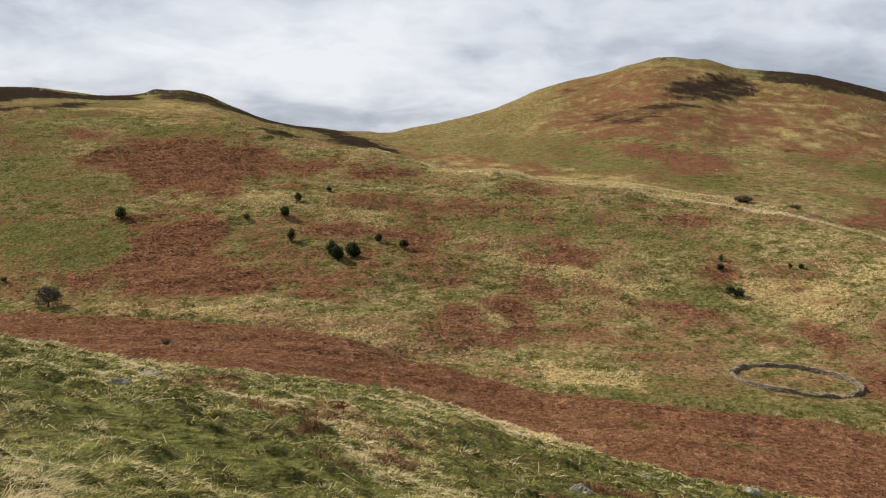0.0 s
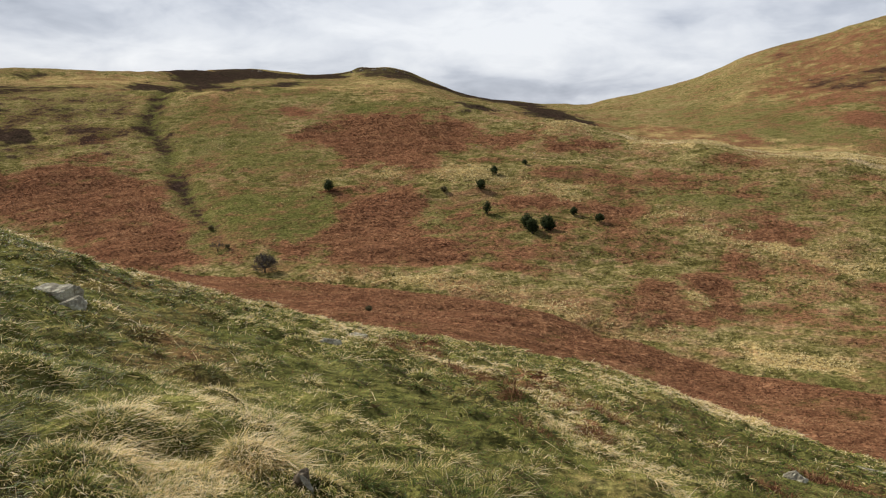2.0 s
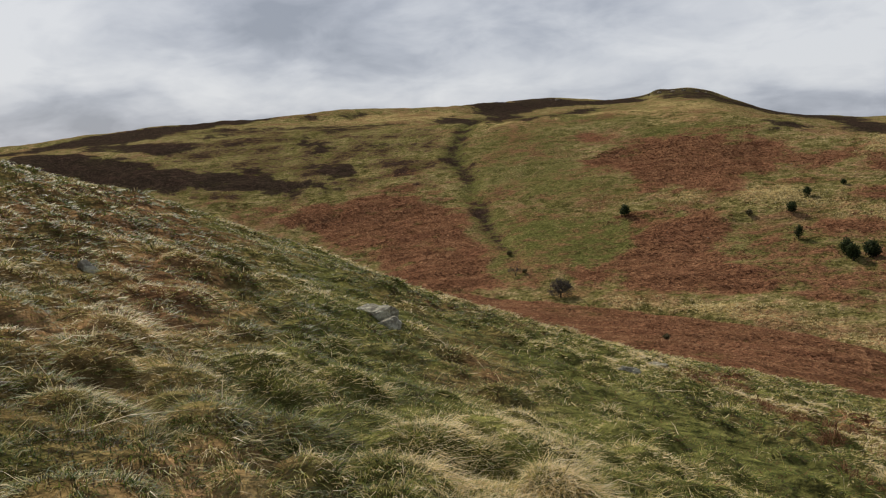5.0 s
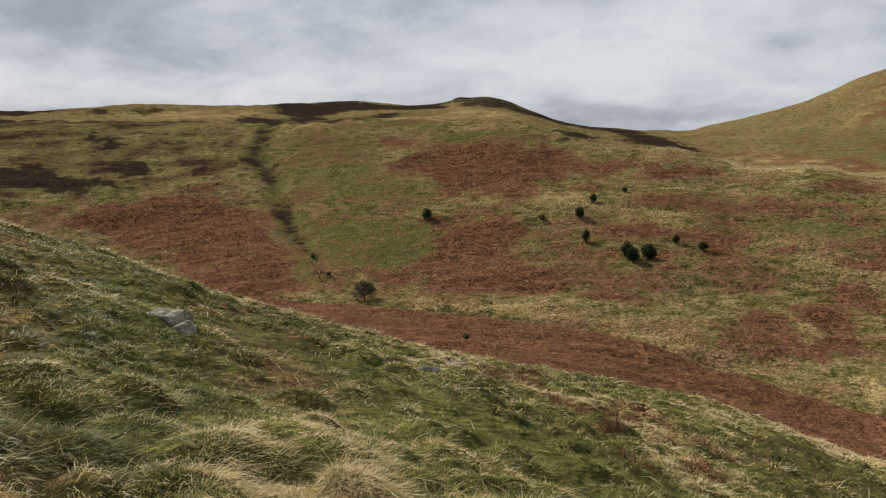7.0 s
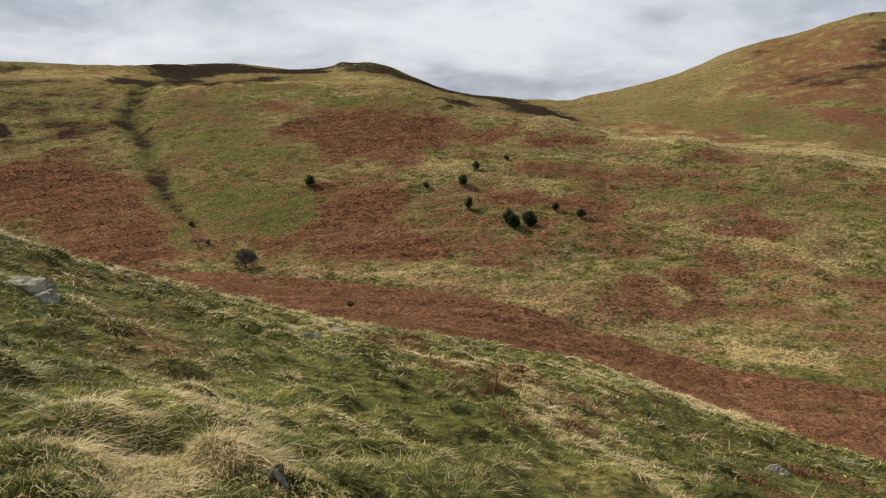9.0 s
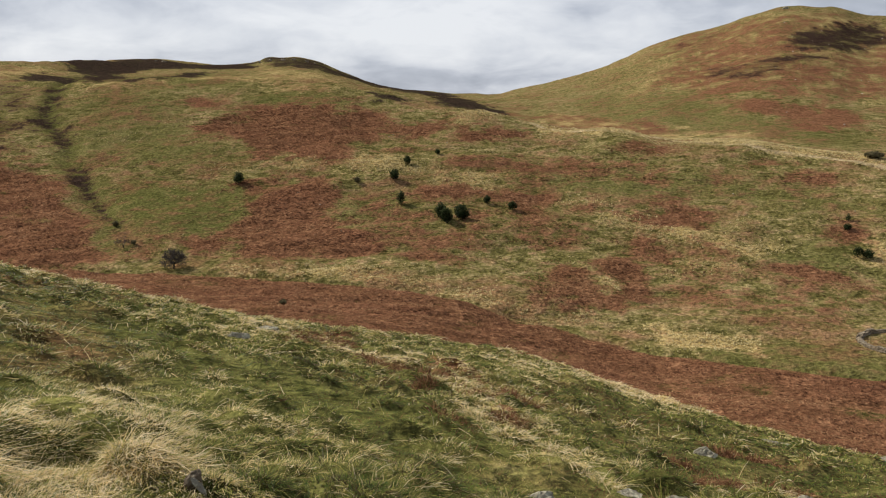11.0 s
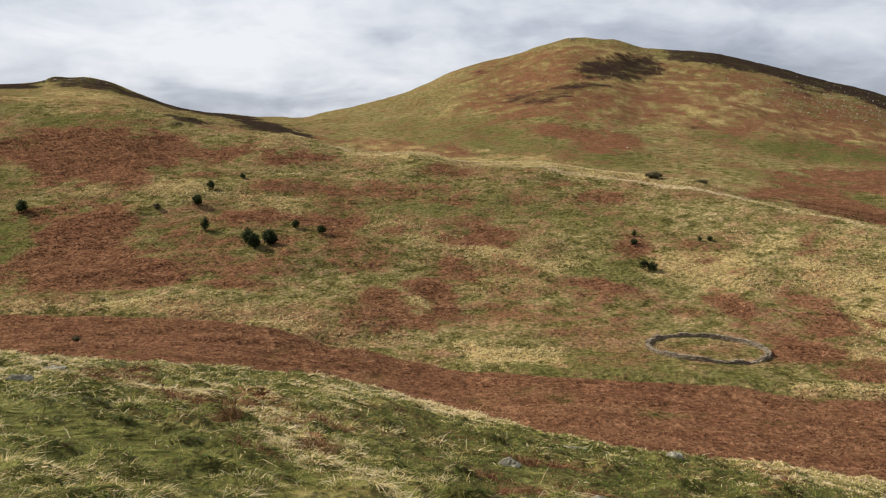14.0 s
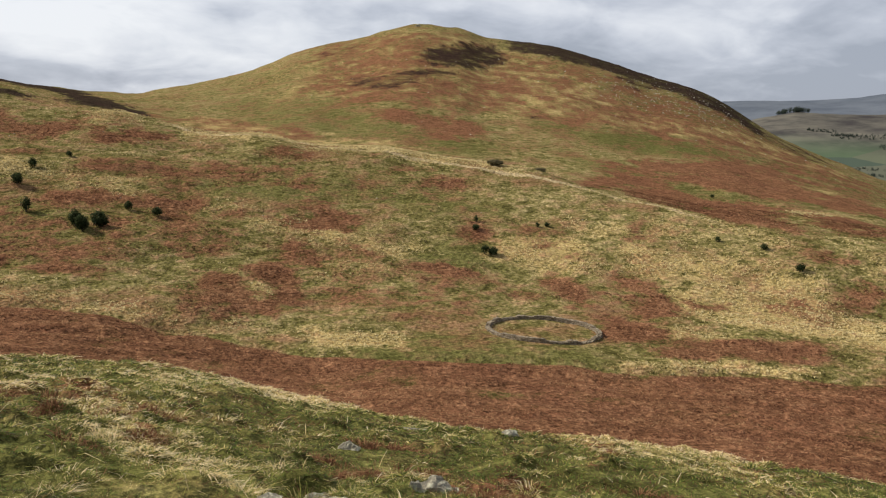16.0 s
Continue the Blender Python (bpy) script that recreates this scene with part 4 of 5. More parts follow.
def cover(x, y, thatch=True):
    """Density of bracken, heather, dry bent grass and lush grass at the plan positions."""
    r, az = np.hypot(x, y), np.degrees(np.arctan2(x, y))
    k = np.clip(r / 180, 0.03, 3)
    wx = x + k * (4 * fbm(x, y, 9, 4, 4.0) + 4 * fbm(x, y, 30, 2, 6.0) + 5 * fbm(x, y, 3.2, 3, 24.0))
    wy = y + k * (7 * fbm(x, y, 9, 4, 14.0) + 6 * fbm(x, y, 30, 2, 16.0) + 8 * fbm(x, y, 3.2, 3, 26.0))
    mottle = 1 + 1.5 * fbm(x, y, 6, 4, 28.0) + 0.7 * fbm(x, y, 22, 2, 29.0)
    layers = []
    for patches in (BRACKEN_PATCHES, HEATHER_PATCHES, STRAW_PATCHES, LUSH_PATCHES):
        total = np.zeros(x.shape)
        for density, outline in patches:
            pts = np.array(outline, float)
            lo, hi = pts.min(0), pts.max(0)
            reach = np.hypot(*(pts.mean(0)))
            pad = 0.08 * reach
            near = (wx > lo[0] - pad) & (wx < hi[0] + pad) & (wy > lo[1] - pad) & (wy < hi[1] + pad)
            if near.any():
                d = inside_by(wx[near], wy[near], outline)
                soft = (0.012 if patches is HEATHER_PATCHES else 0.024) * reach
                total[near] = np.maximum(total[near], density * np.clip(0.68 + d / (2 * soft), 0, 1))
        layers.append(total)
    bracken, heather, straw, lush = layers
    bracken, straw = bracken * np.clip(mottle, 0.3, 1.25), straw * np.clip(2 - mottle, 0.35, 1.3)
    # the bracken belt between the brow and the burn
    burn = smooth_through(az, BEARINGS, BURN_DIST) * (1 + 0.06 * fbm(x, y, 25, 3, 1.0))
    belt = np.clip((burn - 2 - r) / 4 + 0.5, 0, 1) * np.clip((r - 34) / 10, 0, 1) * np.clip((70 - np.abs(az)) / 10, 0, 1)
    bracken = np.maximum(bracken, belt * (0.92 + 0.9 * fbm(x, y, 12, 4, 2.0)))
    straw = straw * (1 - belt)
    bracken = bracken * (1 - 0.85 * np.clip((lush - 0.7) / 0.15, 0, 1))
    # dry grass along the brow
    brow = smooth_through(az, BEARINGS, BROW_DIST)
    straw = np.maximum(straw, np.clip(0.12 + 2.5 * fbm(x, y, 4, 2, 44.0), 0, 0.7) * np.clip((az + 52) / 18, 0.15, 1) * np.exp(-((r - brow - 0.5) / 2.2) ** 2))
    # dry verges of the worn path along the crest
    path = off_line(x, y, TRACK)
    straw = np.maximum(straw, 0.55 * np.exp(-((path / 3) ** 2)))
    bracken = bracken * (1 - 0.8 * np.exp(-((path / 3) ** 2)))
    # rushes and heather along the gully; dark moor and green fields in the far distance
    cut = off_line(x + 5 * fbm(x, y, 9, 3, 9.0), y, GULLY)
    heather = np.maximum(heather, 0.52 * np.exp(-((cut / (2.2 + np.clip((r - 200) / 25, 0, 3))) ** 2)) * np.clip(0.9 + 1.5 * (mottle - 1), 0.35, 1.25) * np.clip((r - 182) / 25, 0, 1))
    bracken, lush = bracken * (1 - 0.6 * np.exp(-((cut / 6) ** 2))), np.maximum(lush, 0.8 * np.exp(-((cut / 6) ** 2)))
    far = np.clip((r - 1300) / 200, 0, 1)
    fields = (value_noise(x / 260, y / 170) > -0.02) * np.clip((2700 - r) / 500, 0, 1)
    heather = heather * (1 - far) + far * (0.42 - 0.4 * fields)
    lush = lush * (1 - far) + far * (0.4 + 0.6 * fields)
    if thatch:
        straw = straw * (1 - 0.7 * np.clip((brow - r) / 4, 0, 1))
        lush = np.maximum(lush, 0.9 * np.clip((brow + 3 - r) / 4, 0, 1))       # mossy thatch under the near grass
    return np.stack([bracken * (1 - far), heather, straw * (1 - far), lush], -1)


def mesh_from_arrays(name, verts, loops, sizes, mat, smooth=False):
    me = bpy.data.meshes.new(name)
    me.vertices.add(len(verts))
    me.vertices.foreach_set("co", np.ascontiguousarray(verts, np.float32).ravel())
    me.loops.add(len(loops))
    me.loops.foreach_set("vertex_index", np.ascontiguousarray(loops, np.int32))
    me.polygons.add(len(sizes))
    me.polygons.foreach_set("loop_start", np.concatenate([[0], np.cumsum(sizes)[:-1]]).astype(np.int32))
    me.polygons.foreach_set("use_smooth", np.full(len(sizes), smooth))
    me.update(calc_edges=True)
    me.materials.append(mat)
    return me


def build_ground():
    """One sheet of land, finest where the valley opens, out to the horizon all round."""
    az = np.concatenate([np.arange(-70, 52, 0.2), np.arange(52.4, 290, 4.0)])
    r = np.concatenate([np.geomspace(0.7, 3, 10, False), np.geomspace(3, 30, 145, False), np.linspace(30, 80, 25, False), np.linspace(80, 150, 95, False),
                        np.linspace(150, 400, 155, False), np.linspace(400, 900, 62, False), np.geomspace(900, 4900, 45)])
    A, R = np.meshgrid(np.radians(az), r, indexing="ij")
    x, y = (R * np.sin(A)).ravel(), (R * np.cos(A)).ravel()
    x, y = np.append(x, 0.0), np.append(y, 0.0)
    verts = np.stack([x, y, land(x, y)], -1)
    na, nr = len(az), len(r)
    i, j = np.meshgrid(np.arange(na), np.arange(nr - 1), indexing="ij")
    k = (i + 1) % na
    quads = np.stack([i * nr + j, i * nr + j + 1, k * nr + j + 1, k * nr + j], -1).reshape(-1, 4)
    ring = np.arange(na)
    fan = np.stack([ring * nr, ((ring + 1) % na) * nr, np.full(na, na * nr)], -1)
    loops = np.concatenate([quads[:, ::-1].ravel(), fan[:, ::-1].ravel()])
    me = mesh_from_arrays("ground", verts, loops, np.concatenate([np.full(len(quads), 4), np.full(len(fan), 3)]), MOOR, True)
    me.attributes.new("cover", "FLOAT_COLOR", "POINT").data.foreach_set("color", np.clip(cover(x, y), 0, 1).astype(np.float32).ravel())
    worn = np.exp(-((off_line(x, y, TRACK) / 1.0) ** 2)) * np.clip((y - 130) / 60, 0.25, 1)
    me.attributes.new("worn", "FLOAT", "POINT").data.foreach_set("value", worn.astype(np.float32))
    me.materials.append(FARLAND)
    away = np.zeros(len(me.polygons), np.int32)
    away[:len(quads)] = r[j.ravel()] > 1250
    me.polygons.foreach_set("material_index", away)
    return tagged(new("ground", me), "hill grass and russet bracken slopes of an open moorland valley", "ground", kind="structure")


ground = build_ground()


def soft_normals(me, normals):
    """Leaves and blades take the light like the mat of plants that they are part of."""
    me.polygons.foreach_set("use_smooth", np.ones(len(me.polygons), bool))
    me.normals_split_custom_set_from_vertices(normals.astype(np.float32))


def ground_normal(x, y, step, h=None):
    h = land(x, y) if h is None else h
    n = np.stack([(h - land(x + step, y)) / step, (h - land(x, y + step)) / step, np.ones(len(h))], -1)
    return n / np.linalg.norm(n, axis=1)[:, None]


def blade_mesh(name, base, side, rise, bend, width, dry, lie, mat, slim=False):
    """Tapered, bent blades: base points, side vectors, and the way to the middle and on to the tip."""
    n = len(base)
    face = np.cross(side, rise)
    face /= np.linalg.norm(face, axis=1)[:, None] + 1e-9
    flip = np.where((face * (base - (0, 0, EYE_Z))).sum(1) > 0, -1.0, 1.0)[:, None]     # the lit side outwards from the hill
    w = (side * flip * width[:, None]) * 0.5
    mid = base + rise
    k = 3 if slim else 5
    o = (np.arange(n) * k)[:, None]
    if slim:
        verts = np.stack([base - w, base + w, mid + bend * 0.7], 1).reshape(-1, 3)
        me = mesh_from_arrays(name, verts, np.arange(3 * n), np.full(n, 3), mat)
    else:
        verts = np.stack([base - w, base + w, mid + w * 0.75, mid - w * 0.75, mid + bend], 1).reshape(-1, 3)
        loops = np.concatenate([o + [0, 1, 2, 3], o + [3, 2, 4]], 1).ravel()
        me = mesh_from_arrays(name, verts, loops, np.tile([4, 3], n), mat)
    me.attributes.new("dry", "FLOAT", "POINT").data.foreach_set("value", np.clip(dry[:, None] + (np.array([-0.14, -0.14, 0.16]) if slim else np.array([-0.2, -0.2, 0.02, 0.02, 0.18])), 0, 1).ravel().astype(np.float32))
    up = lie + 1.1 * face * flip
    up /= np.linalg.norm(up, axis=1)[:, None]
    soft_normals(me, np.repeat(up, k, axis=0))
    return me


def near_plan(rng, n, power, lo=2.4, hi=31.4):
    """Places on the near slope, from the viewpoint's feet to just over the brow."""
    a = np.radians(rng.uniform(-72, 54, n))
    r = lo + (hi - lo) * rng.rand(n) ** power
    keep = r < smooth_through(np.degrees(a), BEARINGS, BROW_DIST) + 6
    a, r = a[keep], r[keep]
    return r * np.sin(a), r * np.cos(a), r


def tufted(rng, tx, ty, r, per, spread, length, flop, dry, thin=1.0, lift=0.42, spring=0.13, splay=0.0):
    """Arrays for blade_mesh(): per blades in each tuft, arching outwards and combed downhill."""
    idx = np.repeat(np.arange(len(tx)), per)
    n = len(idx)
    d = spread[idx] * np.sqrt(rng.rand(n))
    th = rng.uniform(0, 2 * np.pi, n)
    bx, by = tx[idx] + d * np.cos(th), ty[idx] + d * np.sin(th)
    ln = length[idx] * (0.45 + 0.75 * rng.rand(n))
    out = 0.3 + 0.6 * rng.rand(n) + splay * d / spread[idx]
    comb = fbm(tx, ty, 0.5, 2, 71.0)[idx] * 16 + 0.5
    hx = np.cos(th) * out + flop * (0.25 + np.cos(comb)) + 0.5 * rng.normal(size=n)
    hy = np.sin(th) * out + flop * (0.1 + np.sin(comb)) + 0.5 * rng.normal(size=n)
    up = lift * (0.5 + rng.rand(n))
    rise = np.stack([hx * 0.42 * ln, hy * 0.42 * ln, up * ln], -1)
    bend = np.stack([hx * 0.66 * ln, hy * 0.66 * ln, (0.5 * lift - 1.5 * up * rng.rand(n)) * ln], -1)
    turn = np.arctan2(hy, hx) + np.pi / 2 + rng.normal(0, 0.5, n)
    side = np.stack([np.cos(turn), np.sin(turn), 0.4 * rng.normal(size=n)], -1)
    width = np.maximum(0.0028, 0.00085 * r[idx]) * (0.6 + 0.8 * rng.rand(n)) * thin
    return np.stack([bx, by, land(bx, by) - 0.012], -1), side, rise, bend, width, np.clip(dry[idx] + rng.normal(0, spring, n), 0, 1), ground_normal(tx, ty, 0.15)[idx]


def eastness(x, y):
    """0 on the western part of the near slope, 1 on the eastern part, whose grass colour is dulled for cloud shade."""
    return np.clip((np.degrees(np.arctan2(x, y)) + 25) / 40, 0, 1)


def build_turf(count, power, lo, hi, per, slim, seed):
    """Short grass: green and mossy in the hollows, drier on the crowns of the mounds, each blade leaning out from its mound."""
    rng = np.random.RandomState(seed)
    tx, ty, r = near_plan(rng, count, power, lo, hi)
    cv = cover(tx, ty, False)
    east = eastness(tx, ty)
    way = np.exp(-((off_line(tx, ty, GREEN_WAY) / 0.8) ** 2))
    patch = 1.2 * fbm(tx, ty, 1.1, 3, 21.0) + 1.0 * fbm(tx, ty, 5, 2, 31.0)
    # the east terms put cloud shade into the blade colour
    base = 0.155 - 0.06 * east + 0.9 * patch + 0.6 * cv[:, 2] - 0.3 * cv[:, 3] - 0.16 * way - 0.07 * np.clip((-30 - np.degrees(np.arctan2(tx, ty))) / 15, 0, 1) + rng.normal(0, 0.08, len(tx))
    idx = np.repeat(np.arange(len(tx)), per)
    n = len(idx)
    d, th = (0.025 + 0.006 * r[idx]) * np.sqrt(rng.rand(n)), rng.uniform(0, 2 * np.pi, n)
    x, y = tx[idx] + d * np.cos(th), ty[idx] + d * np.sin(th)
    high, ox, oy, tone = tussock_at(x, y)
    on, q = high > 0, np.minimum(np.hypot(ox, oy), 1)
    dry = np.clip(base[idx] + np.where(on, 0.17 - 0.05 * east[idx] + 0.13 * tone, -0.08) + rng.normal(0, 0.20, n) * (1 - 0.65 * way[idx]), np.where(way + cv[:, 3] > 0.35, 0.13, 0.0)[idx], 0.85)
    ln = (0.052 + 0.0020 * r[idx]) * np.where(on, 1.0, 0.7) * (1 - 0.35 * way[idx]) * (0.5 + 0.8 * rng.rand(n))
    lean = (rng.normal(0, 0.55, (len(tx), 2)) + (0.18, 0.02))[idx] + 0.55 * rng.normal(size=(n, 2))
    hx, hy = lean[:, 0] + on * ox * 0.75, lean[:, 1] + on * oy * 0.75
    up = 0.22 + 0.5 * rng.rand(n) ** 1.5 - 0.10 * on * q
    rise = np.stack([hx * 0.42 * ln, hy * 0.42 * ln, up * ln], -1)
    bend = np.stack([hx * 0.66 * ln, hy * 0.66 * ln, (0.28 - 0.6 * rng.rand(n) - 0.35 * on * q) * ln], -1)
    turn = np.arctan2(hy, hx) + np.pi / 2 + rng.normal(0, 0.5, n)
    side = np.stack([np.cos(turn), np.sin(turn), 0.4 * rng.normal(size=n)], -1)
    width = np.maximum(0.0030, 0.00105 * r[idx]) * (0.6 + 0.8 * rng.rand(n)) * 1.2
    h = land(x, y)
    root = np.stack([x, y, h - 0.012], -1)
    me = blade_mesh("turf", root, side, rise, bend, width, dry, ground_normal(x, y, 0.08, h), GRASS, slim)
    return tagged(new("turf", me), "short mossy green and olive hill turf on the near slope", "grass", kind="stuff")


MOPS = [(-2.25, 3.33), (-2.09, 3.25), (-2.11, 4.08), (-3.12, 4.37), (-2.96, 6.49), (-2.72, 3.49), (-0.19, 8.89), (0.21, 7.79), (0.55, 7.33), (1.1, 9.09), (-0.5, 10.18), (-0.91, 12.05)]


def build_tussocks():
    rng = np.random.RandomState(13)
    # long dry hair on the crowns of the mounds, thickest close to the viewpoint
    cx, cy, radius, height, tone = (table.ravel() for table in MOUNDS)
    r, az = np.hypot(cx, cy), np.degrees(np.arctan2(cx, cy))
    keep = (radius > 0) & (r > 2.4) & (np.abs(az + 9) < 63) & (r < smooth_through(az, BEARINGS, BROW_DIST) + 5) & (cy > 0) & (rng.rand(len(r)) < 0.5)
    cx, cy, radius, r, tone = cx[keep], cy[keep], radius[keep], r[keep], tone[keep]
    cv = cover(cx, cy, False)
    # duller to the east: cloud shade in the tussock colour
    colour = np.clip(0.31 - 0.05 * eastness(cx, cy) + 0.20 * tone + 0.9 * fbm(cx, cy, 3.0, 2, 91.0) + 0.5 * cv[:, 2] - 0.3 * cv[:, 3] - 0.08 * np.clip((-30 - np.degrees(np.arctan2(cx, cy))) / 15, 0, 1), 0.12, 0.95)
    sets = []
    for lo, hi, per in ((0, 6, 150), (6, 11, 90), (11, 60, 40)):
        k = (r >= lo) & (r < hi)
        sets.append(tufted(rng, cx[k], cy[k], r[k], per, radius[k] * 0.85, 0.045 + 0.28 * radius[k] * (0.4 + 1.0 * rng.rand(k.sum())), 0.3, colour[k], 0.8, 0.34, 0.28, 1.0))
    # a few great shaggy mops
    x, y, r = near_plan(rng, 120, 1.5)
    # eastern mops coloured darker for cloud shade, as the turf
    big = tufted(rng, x, y, r, 110, np.full(len(x), 0.13), 0.14 + 0.09 * rng.rand(len(x)), 0.35, np.clip(0.62 - 0.2 * eastness(x, y) + 0.9 * fbm(x, y, 5, 2, 95.0), 0.2, 0.95), 0.85, 0.36, 0.22)
    # single bleached stalks lying over the rest
    x, y, r = near_plan(rng, 1500, 1.6, 2.6, 16)
    stalks = tufted(rng, x, y, r, 1, np.full(len(x), 0.05), 0.13 + 0.16 * rng.rand(len(x)), 0.5, np.full(len(x), 0.85), 0.8, 0.34, 0.1)
    # bleached straw mops that stand out on the slope
    x, y = np.array(MOPS).T
    x, y = np.repeat(x, 5) + rng.normal(0, 0.13, 5 * len(x)), np.repeat(y, 5) + rng.normal(0, 0.13, 5 * len(y))
    r = np.hypot(x, y)
    # straw dulled eastwards, again cloud shade in the colour
    mops = tufted(rng, x, y, r, 70, np.full(len(x), 0.09), 0.11 + 0.09 * rng.rand(len(x)), 0.5, 0.80 - 0.28 * eastness(x, y), 0.9, 0.22, 0.2)
    me = blade_mesh("tussocks", *(np.concatenate(each) for each in zip(*sets, big, stalks, mops)), GRASS)
    return tagged(new("tussocks", me), "shaggy straw-coloured grass tussocks flopped over on the near slope", "grass", kind="stuff")


def dead_fern(at, width, seed):
    rng = np.random.RandomState(seed)
    n = 9
    x, y = at[0] + rng.normal(0, width * 0.28, n), at[1] + rng.normal(0, width * 0.28, n)
    r = np.hypot(x, y)
    arrays = tufted(rng, x, y, r, 34, np.full(n, width * 0.26), np.full(n, 0.10 + 0.004 * r.mean()), 0.6, np.full(n, 0.5), 1.0, 0.45, 0.28)
    me = blade_mesh("dead_bracken", *arrays, FERN)
    return tagged(new("dead_bracken", me), "small rusty clump of dead bracken in the near grass", "bracken", "dead bracken clumps")


def scatter(name, count, reach, keep_density, size, flat, dry_of, mat, label, category, seed, fronds=4):
    """Low clumps of a few fronds each, over the stretch of plan where keep_density allows."""
    rng = np.random.RandomState(seed)
    a = np.radians(rng.uniform(-66, 50, count))
    r = np.sqrt(reach[0] ** 2 + (reach[1] ** 2 - reach[0] ** 2) * rng.rand(count) ** 1.25)
    x, y = r * np.sin(a), r * np.cos(a)
    cv = cover(x, y)
    keep = rng.rand(count) < keep_density(x, y, r, cv)
    x, y, r, cv = x[keep], y[keep], r[keep], cv[keep]
    idx = np.repeat(np.arange(len(x)), fronds)
    n = len(idx)
    th = rng.uniform(0, 2 * np.pi, n)
    s = size * (0.6 + 0.8 * rng.rand(n)) * (0.7 + r[idx] / 400)
    bx, by = x[idx] + 0.35 * s * np.cos(th), y[idx] + 0.35 * s * np.sin(th)
    bz = land(bx, by) - 0.03
    d = np.stack([np.cos(th), np.sin(th)], -1) * s[:, None]
    verts = np.stack([np.stack([bx - d[:, 1] * 0.35, by + d[:, 0] * 0.35, bz], -1), np.stack([bx + d[:, 1] * 0.35, by - d[:, 0] * 0.35, bz], -1),
                      np.stack([bx + d[:, 0] * flat, by + d[:, 1] * flat, bz + s * (0.2 + 0.4 * rng.rand(n))], -1)], 1).reshape(-1, 3)
    tri = verts.reshape(-1, 3, 3)
    face = np.cross(tri[:, 1] - tri[:, 0], tri[:, 2] - tri[:, 0])
    wrong = (face * (tri[:, 0] - (0, 0, EYE_Z))).sum(1) > 0
    tri[wrong] = tri[wrong][:, [1, 0, 2]]
    face = np.where(wrong[:, None], -face, face)
    up = ground_normal(x, y, 1.0)[idx] + 0.9 * face / (np.linalg.norm(face, axis=1)[:, None] + 1e-9)
    me = mesh_from_arrays(name, tri.reshape(-1, 3), np.arange(3 * n), np.full(n, 3), mat)
    soft_normals(me, np.repeat(up / np.linalg.norm(up, axis=1)[:, None], 3, axis=0))
    dry = np.clip(dry_of(x, y, cv)[idx] + rng.normal(0, 0.15, n), 0, 1)
    me.attributes.new("dry", "FLOAT", "POINT").data.foreach_set("value", np.repeat(dry, 3).astype(np.float32))
    return tagged(new(name, me), label, category, kind="stuff")


build_turf(5600, 1.05, 2.6, 4.5, 22, False, 11)
build_turf(62000, 1.6, 4.3, 31.4, 18, True, 12)
build_tussocks()


def build_litter():
    """Brown scraps of dead fern through the grass, most on the eastern part."""
    rng = np.random.RandomState(15)
    x, y, r = near_plan(rng, 14000, 1.2, 3.5)
    keep = rng.rand(len(x)) < np.clip((0.05 + 0.3 * eastness(x, y) + 1.4 * fbm(x, y, 2.2, 3, 19.0)) * (0.25 + 0.75 * eastness(x, y)) + 0.9 * cover(x, y, False)[:, 0], 0, 1)
    x, y, r = x[keep], y[keep], r[keep]
    me = blade_mesh("fern_litter", *tufted(rng, x, y, r, 16, 0.05 + 0.010 * r, 0.075 + 0.003 * r, 0.4, np.full(len(x), 0.35), 1.1, 0.45, 0.3), FERN, True)
    return tagged(new("fern_litter", me), "brown scraps of dead bracken lying through the near grass", "bracken", kind="stuff")


build_litter()
scatter("bracken", 260000, (48, 290), lambda x, y, r, cv: np.clip(cv[:, 0] * 1.35 - 0.3 + 1.5 * fbm(np.degrees(np.arctan2(x, y)) * 0.35, r, 2.6, 3, 71.0), 0, 1) * (1 - cv[:, 1]), 0.30, 0.9,
        lambda x, y, cv: 0.42 + 1.4 * fbm(np.degrees(np.arctan2(x, y)) * 0.35, np.hypot(x, y), 3.5, 3, 51.0), FERN, "collapsed rust-brown dead bracken covering the valley slopes", "bracken", 21, 3)
scatter("bent_grass", 260000, (80, 300), lambda x, y, r, cv: np.clip(0.10 + 0.9 * cv[:, 2] - cv[:, 0] - cv[:, 1] - 0.3 * cv[:, 3] + 1.2 * fbm(x, y, 12, 3, 75.0), 0, 1), 0.38, 0.45,
        lambda x, y, cv: 0.5 + 0.6 * cv[:, 2] + 1.1 * fbm(x, y, 9, 3, 61.0), TUFT, "pale dry tufts of bent grass across the hillside", "grass", 31)


def part(name, bm, mat, parent, label=""):
    """Links a bmesh as one mesh object under a thing or a part."""
    me = bpy.data.meshes.new(name)
    bm.to_mesh(me)
    bm.free()
    me.materials.append(mat)
    ob = new(name, me)
    ob.parent = parent
    return tagged(ob, label)


def limb(bm, a, b, ra, rb, sides=6):
    """A tapered stick from a to b."""
    a, b = Vector(a), Vector(b)
    q = (b - a).to_track_quat("Z", "Y")
    rings = [[bm.verts.new(p + q @ Vector((r * math.cos(t), r * math.sin(t), 0))) for t in (2 * math.pi * k / sides for k in range(sides))] for p, r in ((a, ra), (b, rb))]
    for k in range(sides):
        bm.faces.new((rings[0][k], rings[0][(k + 1) % sides], rings[1][(k + 1) % sides], rings[1][k]))
    bm.faces.new(rings[1])


